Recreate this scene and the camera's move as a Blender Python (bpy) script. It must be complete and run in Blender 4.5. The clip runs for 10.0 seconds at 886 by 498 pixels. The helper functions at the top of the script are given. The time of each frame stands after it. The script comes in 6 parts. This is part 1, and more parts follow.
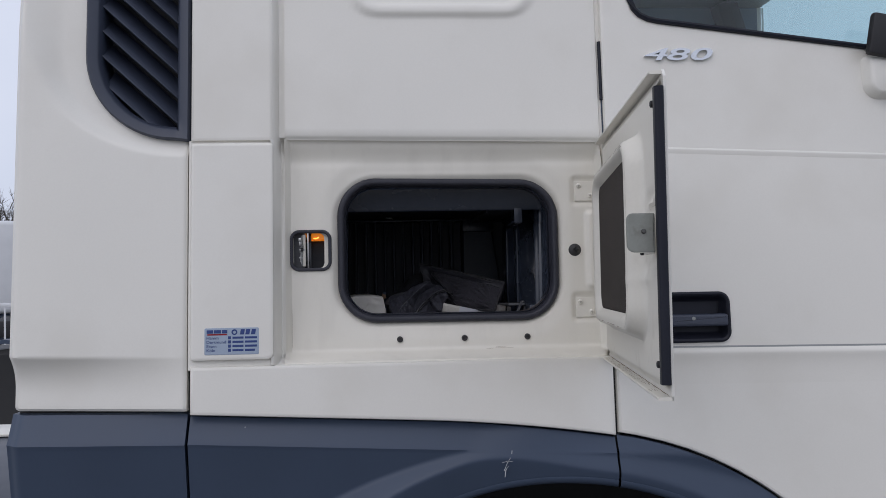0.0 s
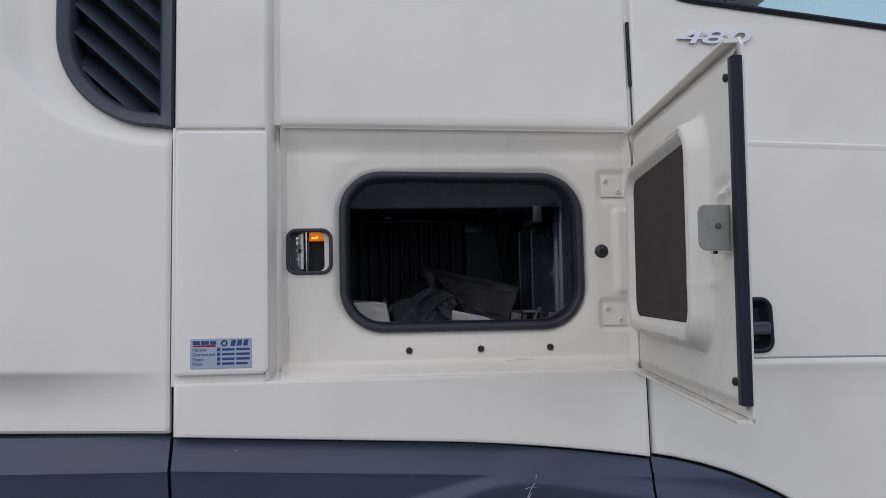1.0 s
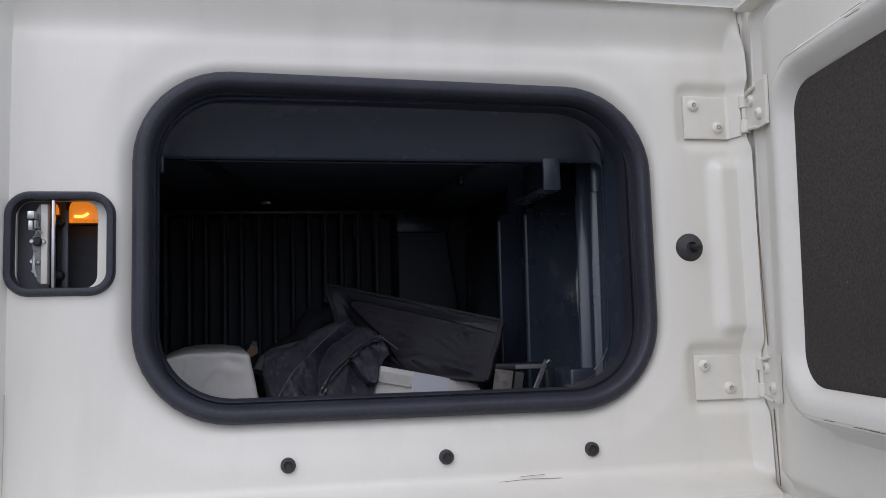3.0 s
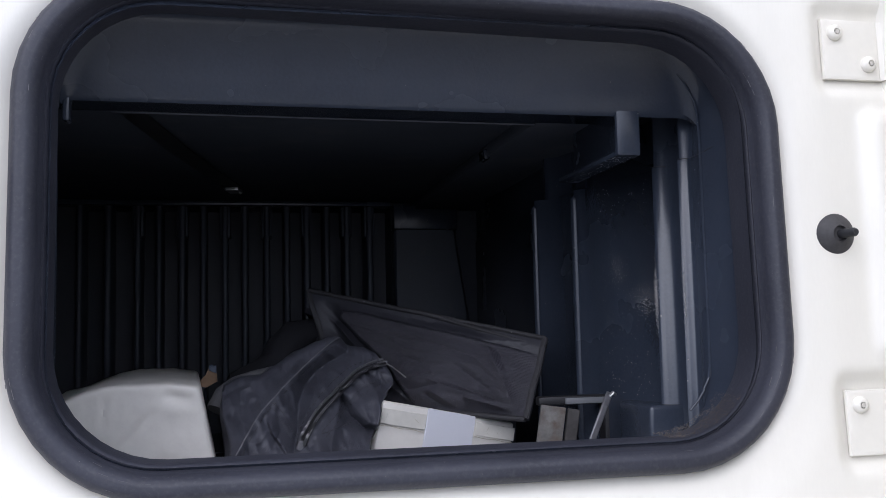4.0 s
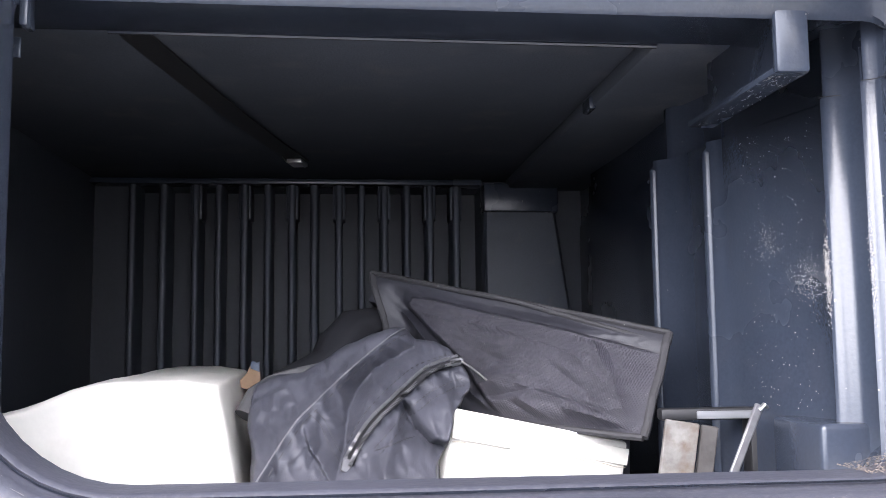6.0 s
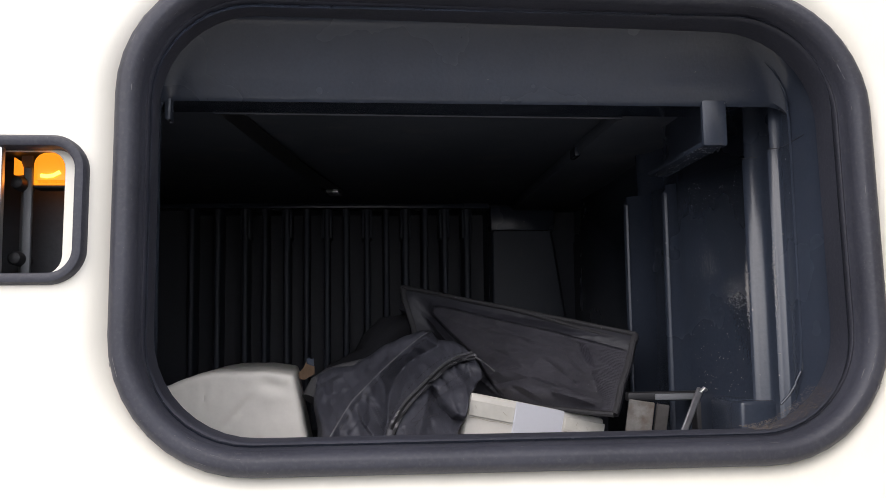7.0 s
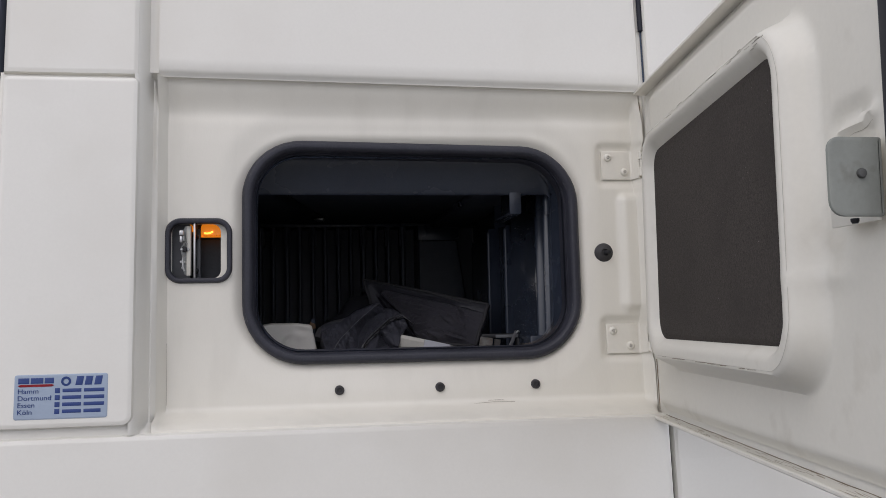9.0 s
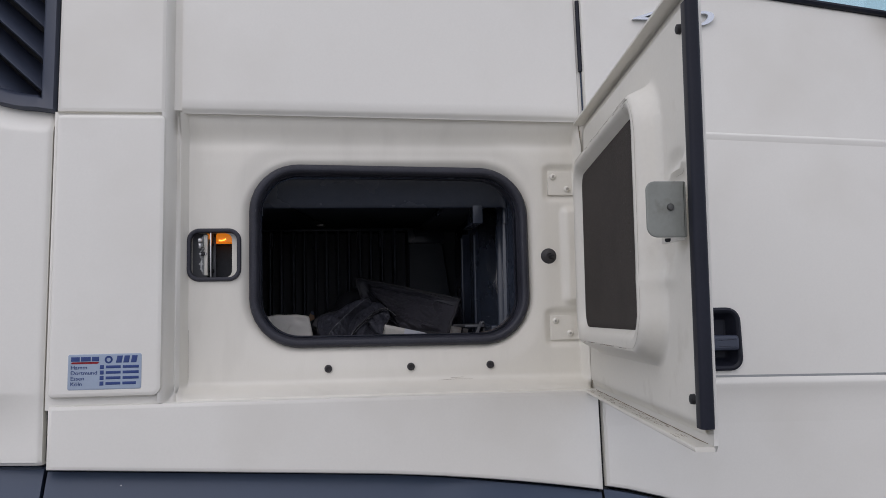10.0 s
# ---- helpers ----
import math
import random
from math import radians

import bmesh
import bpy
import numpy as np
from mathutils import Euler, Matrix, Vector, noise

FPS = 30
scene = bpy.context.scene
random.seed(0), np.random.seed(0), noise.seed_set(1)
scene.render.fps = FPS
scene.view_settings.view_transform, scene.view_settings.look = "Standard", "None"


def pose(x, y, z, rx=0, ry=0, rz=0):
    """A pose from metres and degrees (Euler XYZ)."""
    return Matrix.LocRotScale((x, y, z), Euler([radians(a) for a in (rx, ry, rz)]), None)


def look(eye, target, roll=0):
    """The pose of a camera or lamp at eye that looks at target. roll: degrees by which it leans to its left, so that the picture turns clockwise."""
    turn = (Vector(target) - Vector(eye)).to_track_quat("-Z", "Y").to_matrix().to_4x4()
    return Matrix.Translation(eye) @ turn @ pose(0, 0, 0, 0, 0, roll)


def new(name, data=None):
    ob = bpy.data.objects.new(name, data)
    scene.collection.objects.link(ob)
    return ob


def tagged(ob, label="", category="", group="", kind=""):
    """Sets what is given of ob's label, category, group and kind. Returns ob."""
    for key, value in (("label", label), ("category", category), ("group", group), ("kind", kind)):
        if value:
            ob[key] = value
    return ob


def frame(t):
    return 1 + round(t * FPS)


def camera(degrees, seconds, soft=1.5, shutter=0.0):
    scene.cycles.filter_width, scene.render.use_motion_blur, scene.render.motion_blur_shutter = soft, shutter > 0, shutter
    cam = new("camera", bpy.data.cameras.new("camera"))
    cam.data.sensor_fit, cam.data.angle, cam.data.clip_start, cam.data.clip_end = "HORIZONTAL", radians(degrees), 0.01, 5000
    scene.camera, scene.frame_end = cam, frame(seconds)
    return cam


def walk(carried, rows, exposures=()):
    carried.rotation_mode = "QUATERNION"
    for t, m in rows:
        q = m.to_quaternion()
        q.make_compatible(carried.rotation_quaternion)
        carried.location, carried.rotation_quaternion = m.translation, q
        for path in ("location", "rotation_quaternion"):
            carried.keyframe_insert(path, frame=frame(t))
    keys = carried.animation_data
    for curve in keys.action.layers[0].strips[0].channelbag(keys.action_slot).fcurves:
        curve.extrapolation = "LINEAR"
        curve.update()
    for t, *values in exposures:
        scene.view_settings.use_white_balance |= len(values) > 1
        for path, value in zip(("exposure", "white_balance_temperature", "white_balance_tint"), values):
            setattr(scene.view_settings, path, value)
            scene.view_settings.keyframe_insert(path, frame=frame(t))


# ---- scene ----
cam = camera(52.0, 10.0, soft=0.4)
PATH = [
    (0, (0.017, -0.267, 1.616), (0.153, 1.728, 1.685), -1.1),
    (0.5, (-0.052, -0.218, 1.613), (0.104, 1.775, 1.673), -1.1),
    (1, (-0.056, -0.061, 1.612), (0.147, 1.927, 1.696), -1.1),
    (1.5, (-0.012, 0.178, 1.623), (0.235, 2.16, 1.731), -1.0),
    (2, (-0.014, 0.403, 1.616), (0.285, 2.378, 1.729), -0.9),
    (2.2, (-0.028, 0.505, 1.621), (0.297, 2.475, 1.747), -1.1),
    (3.3, (0.056, 0.999, 1.615), (0.458, 2.953, 1.767), -1.2),
    (3.6, (0.061, 1.08, 1.608), (0.471, 3.03, 1.777), -1.1),
    (4, (0.051, 1.172, 1.621), (0.484, 3.117, 1.792), -1.3),
    (4.5, (0.054, 1.257, 1.618), (0.488, 3.201, 1.79), -1.4),
    (4.7, (0.059, 1.284, 1.616), (0.502, 3.226, 1.788), -1.2),
    (5, (0.078, 1.311, 1.611), (0.537, 3.249, 1.791), -1.3),
    (5.2, (0.095, 1.318, 1.611), (0.553, 3.257, 1.788), -1.4),
    (5.4, (0.105, 1.323, 1.611), (0.552, 3.264, 1.79), -1.3),
    (5.5, (0.112, 1.328, 1.612), (0.523, 3.277, 1.79), -1.1),
    (5.6, (0.109, 1.331, 1.613), (0.498, 3.285, 1.792), -1.2),
    (5.8, (0.108, 1.337, 1.612), (0.409, 3.305, 1.802), -0.8),
    (6, (0.098, 1.343, 1.606), (0.302, 3.323, 1.803), -0.6),
    (6.2, (0.091, 1.338, 1.606), (0.257, 3.323, 1.789), -0.6),
    (7.3, (0.066, 1.054, 1.605), (0.298, 3.03, 1.809), -1.1),
    (7.5, (0.07, 0.979, 1.61), (0.34, 2.951, 1.806), -1.3),
    (8, (0.09, 0.752, 1.583), (0.374, 2.722, 1.772), -1.3),
    (8.5, (0.072, 0.571, 1.609), (0.374, 2.543, 1.752), -1.2),
    (9, (0.005, 0.432, 1.585), (0.312, 2.402, 1.739), -1.2),
    (9.5, (0.032, 0.299, 1.586), (0.32, 2.272, 1.734), -1.2),
    (10, (0.049, 0.145, 1.578), (0.309, 2.123, 1.722), -1.1),
]

EXPOSURES = [(0.0, 0.05, 6100, 14), (1.5, 0.1, 6100, 14), (2.2, 0.2, 6050, 14), (3.3, 0.65, 5950, 15), (3.5, 0.75, 5950, 15), (4.0, 1.36, 5850, 15), (4.5, 2.55, 5800, 14),
             (5.0, 3.25, 6000, 15), (5.5, 3.42, 6150, 15), (6.0, 3.77, 6300, 15), (6.2, 3.75, 6350, 15), (6.65, 2.4, 6500, 14), (7.0, 1.65, 6600, 13), (7.3, 1.2, 6650, 12), (7.5, 1.05, 6620, 12), (8.0, 0.93, 6560, 13), (8.5, 0.6, 6420, 14), (9.0, 0.37, 6380, 14), (10.0, 0.15, 6220, 15)]
walk(cam, [(t, look(eye, target, roll)) for t, eye, target, roll in PATH], EXPOSURES)

# ---- world, sun and light of an overcast day ----
world = bpy.data.worlds.new("overcast_sky")
scene.world = world
world.use_nodes = True
wn = world.node_tree
wn.nodes.clear()
sky = wn.nodes.new("ShaderNodeTexSky")
sky.sky_type = "NISHITA"
sky.sun_disc = False
sky.sun_elevation = radians(52)
sky.sun_rotation = radians(200)
sky.air_density, sky.dust_density, sky.ozone_density = 0.6, 7.0, 0.6
cloud_map = wn.nodes.new("ShaderNodeTexNoise")
cloud_map.inputs["Scale"].default_value = 2.2
cloud_map.inputs["Detail"].default_value = 5.0
cloud_ramp = wn.nodes.new("ShaderNodeValToRGB")
cloud_ramp.color_ramp.elements[0].position, cloud_ramp.color_ramp.elements[1].position = 0.3, 0.75
cloud_ramp.color_ramp.elements[0].color = (5.4, 5.9, 6.8, 1)
cloud_ramp.color_ramp.elements[1].color = (7.6, 7.8, 8.2, 1)
cloud_mix = wn.nodes.new("ShaderNodeMix")
cloud_mix.data_type = "RGBA"
cloud_mix.inputs[0].default_value = 0.85
backg = wn.nodes.new("ShaderNodeBackground")
backg.inputs["Strength"].default_value = 0.113
wout = wn.nodes.new("ShaderNodeOutputWorld")
wn.links.new(cloud_map.outputs["Fac"], cloud_ramp.inputs["Fac"])
wn.links.new(sky.outputs["Color"], cloud_mix.inputs[6])
wn.links.new(cloud_ramp.outputs["Color"], cloud_mix.inputs[7])
wn.links.new(cloud_mix.outputs[2], backg.inputs["Color"])
wn.links.new(backg.outputs["Background"], wout.inputs["Surface"])

sun = new("sun", bpy.data.lights.new("sun", "SUN"))
sun.data.energy, sun.data.angle, sun.data.color = 0.4, radians(50), (1.0, 0.97, 0.93)
sun.matrix_world = look((-7, -6.5, 9), (0, 1.7, 1.5))

# ---- materials ----
def mat(name, base, rough=0.5, metal=0.0, vary=0.06, scale=6.0, fine=120.0, bump=0.1, bump_size=0.001,
        stain=None, stain_cut=(0.62, 0.75), stain_scale=9.0, coat=0.0, stretch=(1, 1, 1), emit=None, emit_power=0.0, spec=0.5, specks=None, speck_cut=(0.70, 0.74), speck_scale=330.0):
    m = bpy.data.materials.new(name)
    m.use_nodes = True
    nt = m.node_tree
    bs = nt.nodes["Principled BSDF"]
    bs.inputs["Roughness"].default_value = rough
    bs.inputs["Metallic"].default_value = metal
    bs.inputs["Coat Weight"].default_value = coat
    bs.inputs["Coat Roughness"].default_value = 0.08
    bs.inputs["Specular IOR Level"].default_value = spec
    co = nt.nodes.new("ShaderNodeTexCoord")
    mp = nt.nodes.new("ShaderNodeMapping")
    mp.inputs["Scale"].default_value = stretch
    nt.links.new(co.outputs["Object"], mp.inputs["Vector"])

    def tex(s, detail=4.0):
        n = nt.nodes.new("ShaderNodeTexNoise")
        n.inputs["Scale"].default_value, n.inputs["Detail"].default_value = s, detail
        nt.links.new(mp.outputs["Vector"], n.inputs["Vector"])
        return n

    broad, grain = tex(scale), tex(fine, 6.0)
    ramp = nt.nodes.new("ShaderNodeValToRGB")
    lo, hi = [c * (1 - vary) for c in base], [min(1.0, c * (1 + vary)) for c in base]
    ramp.color_ramp.elements[0].position, ramp.color_ramp.elements[1].position = 0.3, 0.7
    ramp.color_ramp.elements[0].color, ramp.color_ramp.elements[1].color = (*lo, 1), (*hi, 1)
    mixn = nt.nodes.new("ShaderNodeMath")
    mixn.operation = "MULTIPLY_ADD"
    mixn.inputs[1].default_value = 0.35
    nt.links.new(grain.outputs["Fac"], mixn.inputs[0])
    half = nt.nodes.new("ShaderNodeMath")
    half.operation = "MULTIPLY"
    half.inputs[1].default_value = 0.65
    nt.links.new(broad.outputs["Fac"], half.inputs[0])
    nt.links.new(half.outputs[0], mixn.inputs[2])
    nt.links.new(mixn.outputs[0], ramp.inputs["Fac"])
    colour = ramp.outputs["Color"]
    if stain:
        spots, gate = tex(stain_scale, 9.0), nt.nodes.new("ShaderNodeValToRGB")
        gate.color_ramp.elements[0].position, gate.color_ramp.elements[1].position = stain_cut
        nt.links.new(spots.outputs["Fac"], gate.inputs["Fac"])
        mx = nt.nodes.new("ShaderNodeMix")
        mx.data_type = "RGBA"
        mx.inputs[7].default_value = (*stain, 1)
        nt.links.new(gate.outputs["Color"], mx.inputs[0])
        nt.links.new(colour, mx.inputs[6])
        colour = mx.outputs[2]
    if specks:
        dots, gate = tex(speck_scale, 2.0), nt.nodes.new("ShaderNodeValToRGB")
        gate.color_ramp.elements[0].position, gate.color_ramp.elements[1].position = speck_cut
        nt.links.new(dots.outputs["Fac"], gate.inputs["Fac"])
        mx = nt.nodes.new("ShaderNodeMix")
        mx.data_type = "RGBA"
        mx.inputs[7].default_value = (*specks, 1)
        nt.links.new(gate.outputs["Color"], mx.inputs[0])
        nt.links.new(colour, mx.inputs[6])
        colour = mx.outputs[2]
    nt.links.new(colour, bs.inputs["Base Color"])
    rr_ = nt.nodes.new("ShaderNodeMapRange")
    rr_.inputs["To Min"].default_value, rr_.inputs["To Max"].default_value = max(0.02, rough - 0.07), min(1.0, rough + 0.07)
    nt.links.new(broad.outputs["Fac"], rr_.inputs["Value"])
    nt.links.new(rr_.outputs["Result"], bs.inputs["Roughness"])
    if bump:
        bp = nt.nodes.new("ShaderNodeBump")
        bp.inputs["Strength"].default_value, bp.inputs["Distance"].default_value = bump, bump_size
        nt.links.new(grain.outputs["Fac"], bp.inputs["Height"])
        nt.links.new(bp.outputs["Normal"], bs.inputs["Normal"])
    if emit:
        bs.inputs["Emission Color"].default_value = (*emit, 1)
        bs.inputs["Emission Strength"].default_value = emit_power
    return m


WHITE = mat("white_cab_paint", (0.735, 0.715, 0.655), 0.36, vary=0.03, scale=3.0, fine=260, bump=0.03, coat=0.12, stain=(0.68, 0.655, 0.59), stain_cut=(0.5, 0.8), stain_scale=5.0)
CREAM = mat("worn_white_paint", (0.72, 0.692, 0.615), 0.42, vary=0.04, scale=7.0, fine=180, bump=0.05,
            stain=(0.50, 0.46, 0.38), stain_cut=(0.62, 0.95), stain_scale=16, coat=0.1)
FRAME_PAINT = mat("streaked_cream_paint", (0.72, 0.692, 0.615), 0.42, vary=0.025, scale=3.0, fine=180, bump=0.05, coat=0.1, stretch=(4.0, 4.0, 0.9),
                  stain=(0.655, 0.628, 0.555), stain_cut=(0.50, 0.85), stain_scale=7)
BOLT = mat("grimy_bolt", (0.085, 0.085, 0.08), 0.5, metal=0.2, vary=0.3, scale=90)
ZINC = mat("dull_zinc_plate", (0.245, 0.255, 0.228), 0.55, metal=0.05, vary=0.12, scale=30, fine=250, stain=(0.15, 0.14, 0.12), stain_cut=(0.55, 0.8), stain_scale=60)
GREY = mat("grey_moulded_plastic", (0.041, 0.059, 0.096), 0.45, vary=0.08, scale=5, fine=700, bump=0.12, bump_size=0.0006, spec=0.4)
GRILLE = mat("dark_grille_plastic", (0.036, 0.044, 0.068), 0.45, vary=0.1, scale=9, fine=600, bump=0.1)
# Paler copy of the liner: veiling haze is put into its colour.
LIFTED_BACKING = mat("black_liner_haze_lift", (0.047, 0.054, 0.070), 0.45, vary=0.2, scale=10, fine=420, bump=0.15, bump_size=0.0008,
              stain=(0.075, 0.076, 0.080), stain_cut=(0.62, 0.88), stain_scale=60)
LINER = mat("black_moulded_liner", (0.029, 0.036, 0.052), 0.26, vary=0.2, scale=10, fine=420, bump=0.15, bump_size=0.0008,
            stain=(0.035, 0.041, 0.056), stain_cut=(0.45, 0.98), stain_scale=60, specks=(0.17, 0.165, 0.16), speck_cut=(0.76, 0.80), speck_scale=230)
# Ceiling grey raised above the liner's, with haze put into the colour.
LIFTED_CEILING = mat("ceiling_haze_lift", (0.056, 0.063, 0.078), 0.8, vary=0.2, scale=8, fine=500, bump=0.3, bump_size=0.0008, spec=0.25, stain=(0.10, 0.10, 0.105), stain_cut=(0.55, 0.9), stain_scale=20)
# Black of the hollow, painted lighter in place of haze between the ribs.
LIFTED_HOLLOW = mat("hollow_haze_lift", (0.034, 0.038, 0.048), 0.5, vary=0.2, scale=10, fine=300)
DEEP = mat("black_plain_plastic", (0.012, 0.012, 0.014), 0.6, vary=0.2, scale=12, fine=200)
RUBBER = mat("worn_black_rubber", (0.030, 0.031, 0.041), 0.47, spec=0.3, vary=0.2, scale=18, fine=300, bump=0.25, bump_size=0.001,
             stain=(0.050, 0.050, 0.056), stain_cut=(0.50, 0.85), stain_scale=420, specks=(0.12, 0.115, 0.11), speck_cut=(0.74, 0.80), speck_scale=520)
STRIP = mat("black_edge_rubber", (0.013, 0.0145, 0.023), 0.5, vary=0.2, scale=15, fine=300, spec=0.25)
FOAM = mat("charcoal_foam", (0.061, 0.053, 0.047), 0.95, vary=0.42, scale=420, fine=900, bump=0.6, bump_size=0.0012, spec=0.2,
           stain=(0.047, 0.041, 0.037), stain_cut=(0.50, 0.90), stain_scale=9, specks=(0.22, 0.21, 0.19), speck_cut=(0.76, 0.79), speck_scale=260)
PLATE = mat("grey_zinc_plate", (0.30, 0.31, 0.30), 0.45, metal=0.35, vary=0.10, scale=20, fine=200)
STEEL = mat("bright_steel", (0.55, 0.55, 0.54), 0.32, metal=0.9, vary=0.15, scale=40, fine=300)
CHROME = mat("satin_chrome", (0.62, 0.64, 0.67), 0.25, metal=0.85, vary=0.04, scale=20)
CARTON = mat("white_carton", (0.69, 0.66, 0.605), 0.6, vary=0.05, scale=14, fine=300, bump=0.1, stain=(0.55, 0.50, 0.43), stain_cut=(0.60, 0.85), stain_scale=24)
PAPER = mat("white_label_paper", (0.68, 0.685, 0.73), 0.5, vary=0.02, scale=14, fine=300)
TAPE = mat("clear_yellowed_tape", (0.69, 0.665, 0.60), 0.2, vary=0.1, scale=30, fine=200)
BROWN = mat("torn_cardboard", (0.24, 0.15, 0.09), 0.8, vary=0.2, scale=40, fine=300)
BLUE = mat("sticker_blue", (0.014, 0.040, 0.17), 0.35, vary=0.03)
RED = mat("sticker_red", (0.45, 0.02, 0.03), 0.35, vary=0.03)
SILVER = mat("sticker_silver", (0.31, 0.37, 0.46), 0.35, metal=0.2, vary=0.05, scale=20)
AMBER = mat("amber_lens_and_reflection", (0.8, 0.25, 0.01), 0.25, vary=0.1, scale=50, emit=(1.0, 0.28, 0.015), emit_power=0.40)
GLOW = mat("amber_filament", (0.9, 0.5, 0.1), 0.4, emit=(1.0, 0.45, 0.05), emit_power=2.0)
FABRIC = mat("black_nylon_cloth", (0.050, 0.051, 0.064), 0.48, vary=0.25, scale=25, fine=1500, bump=0.45, bump_size=0.0006, spec=0.4)
STOPPER = mat("dusty_black_rubber", (0.046, 0.044, 0.045), 0.6, vary=0.3, scale=60, fine=400, bump=0.2, spec=0.3)
CASTING = mat("grey_cast_housing", (0.055, 0.058, 0.066), 0.5, vary=0.25, scale=40, fine=300, bump=0.2)
TRIM_CLOTH = mat("blue_grey_cab_lining", (0.22, 0.26, 0.32), 0.85, vary=0.1, scale=6, fine=300, bump=0.2)
GUIDE = mat("grey_guide_plastic", (0.14, 0.145, 0.155), 0.45, vary=0.15, scale=40)
DIRT_AND_GAP_SHADE = mat("brown_dirt_and_gap_shade", (0.20, 0.15, 0.10), 0.9, vary=0.3, scale=80)
SOCKET = mat("painted_socket", (0.50, 0.475, 0.42), 0.6, vary=0.1, scale=40)
TYRE = mat("tyre_rubber", (0.022, 0.022, 0.023), 0.75, vary=0.2, scale=12, fine=200, bump=0.2)


def crease(m, scale, depth, strength=0.7, twist=1.2):
    """Adds broad creases under the fine relief of a material."""
    nt = m.node_tree
    bs = nt.nodes["Principled BSDF"]
    co, n, bp = (nt.nodes.new(k) for k in ("ShaderNodeTexCoord", "ShaderNodeTexNoise", "ShaderNodeBump"))
    n.noise_type = "RIDGED_MULTIFRACTAL"
    n.inputs["Scale"].default_value, n.inputs["Detail"].default_value, n.inputs["Distortion"].default_value = scale, 2.0, twist
    bp.inputs["Strength"].default_value, bp.inputs["Distance"].default_value = strength, depth
    nt.links.new(co.outputs["Object"], n.inputs["Vector"])
    nt.links.new(n.outputs["Fac"], bp.inputs["Height"])
    before = bs.inputs["Normal"].links[0].from_socket
    nt.links.new(before, bp.inputs["Normal"])
    nt.links.new(bp.outputs["Normal"], bs.inputs["Normal"])


crease(FABRIC, 16, 0.0026, 0.7)
crease(FABRIC, 52, 0.0011, 0.75, 0.8)
crease(CARTON, 14, 0.0012, 0.5)


def weave():
    m = mat("black_mesh_cloth", (0.042, 0.040, 0.050), 0.36, vary=0.2, scale=14, fine=500, bump=0, specks=(0.19, 0.18, 0.175), speck_cut=(0.71, 0.76), speck_scale=700)
    nt = m.node_tree
    bs = nt.nodes["Principled BSDF"]
    co = nt.nodes.new("ShaderNodeTexCoord")
    mp = nt.nodes.new("ShaderNodeMapping")
    mp.inputs["Rotation"].default_value = (0.3, 0.3, radians(40))
    nt.links.new(co.outputs["Object"], mp.inputs["Vector"])
    total = None
    for axis in ("X", "Z"):
        wv = nt.nodes.new("ShaderNodeTexWave")
        wv.bands_direction = axis
        wv.inputs["Scale"].default_value, wv.inputs["Distortion"].default_value = 430, 0.15
        nt.links.new(mp.outputs["Vector"], wv.inputs["Vector"])
        if total is None:
            total = wv.outputs["Fac"]
        else:
            ad = nt.nodes.new("ShaderNodeMath")
            ad.operation = "MULTIPLY"
            nt.links.new(total, ad.inputs[0])
            nt.links.new(wv.outputs["Fac"], ad.inputs[1])
            total = ad.outputs[0]
    bp = nt.nodes.new("ShaderNodeBump")
    bp.inputs["Strength"].default_value, bp.inputs["Distance"].default_value = 0.6, 0.001
    nt.links.new(total, bp.inputs["Height"])
    nt.links.new(bp.outputs["Normal"], bs.inputs["Normal"])
    return m


WEAVE = weave()
PLAIN_CLOTH = mat("glossy_black_nylon", (0.024, 0.024, 0.031), 0.55, vary=0.2, scale=25, fine=1200, bump=0.3, bump_size=0.0004, specks=(0.16, 0.155, 0.15), speck_cut=(0.74, 0.78), speck_scale=600)


def glass():
    m = bpy.data.materials.new("tinted_window_glass")
    m.use_nodes = True
    bs = m.node_tree.nodes["Principled BSDF"]
    bs.inputs["Base Color"].default_value = (0.72, 0.86, 0.88, 1)
    bs.inputs["Roughness"].default_value = 0.01
    bs.inputs["Transmission Weight"].default_value = 1.0
    bs.inputs["IOR"].default_value = 1.4
    return m


GLASS = glass()


# ---- building tools ----
def part(name, bm, material, parent=None, label="", smooth=40, flip=False):
    bmesh.ops.recalc_face_normals(bm, faces=bm.faces)
    me = bpy.data.meshes.new(name)
    bm.to_mesh(me)
    bm.free()
    me.materials.append(material)
    for p in me.polygons:
        p.use_smooth = True
    me.set_sharp_from_angle(angle=radians(smooth))
    ob = new(name, me)
    if parent:
        ob.parent, ob.matrix_parent_inverse = parent, Matrix.Translation(-parent.location)
    if label:
        ob["label"] = label
    return ob


def thing(name, at, label, category, group="", kind=""):
    return tagged(new(name), label, category, group, kind) if at is None else tagged(place(new(name), at), label, category, group, kind)


def place(ob, at):
    ob.location = at
    return ob


def lean(z):
    """The cab's side leans in a little with height: y of the outer skin."""
    return 1.648 + 0.08 * (z - 1.5)


def S(x, d, z):
    """A point d metres outside the cab's skin."""
    return Vector((x, lean(z) - d, z))


def smoothstep(a, b, v):
    t = min(1.0, max(0.0, (v - a) / (b - a)))
    return t * t * (3 - 2 * t)


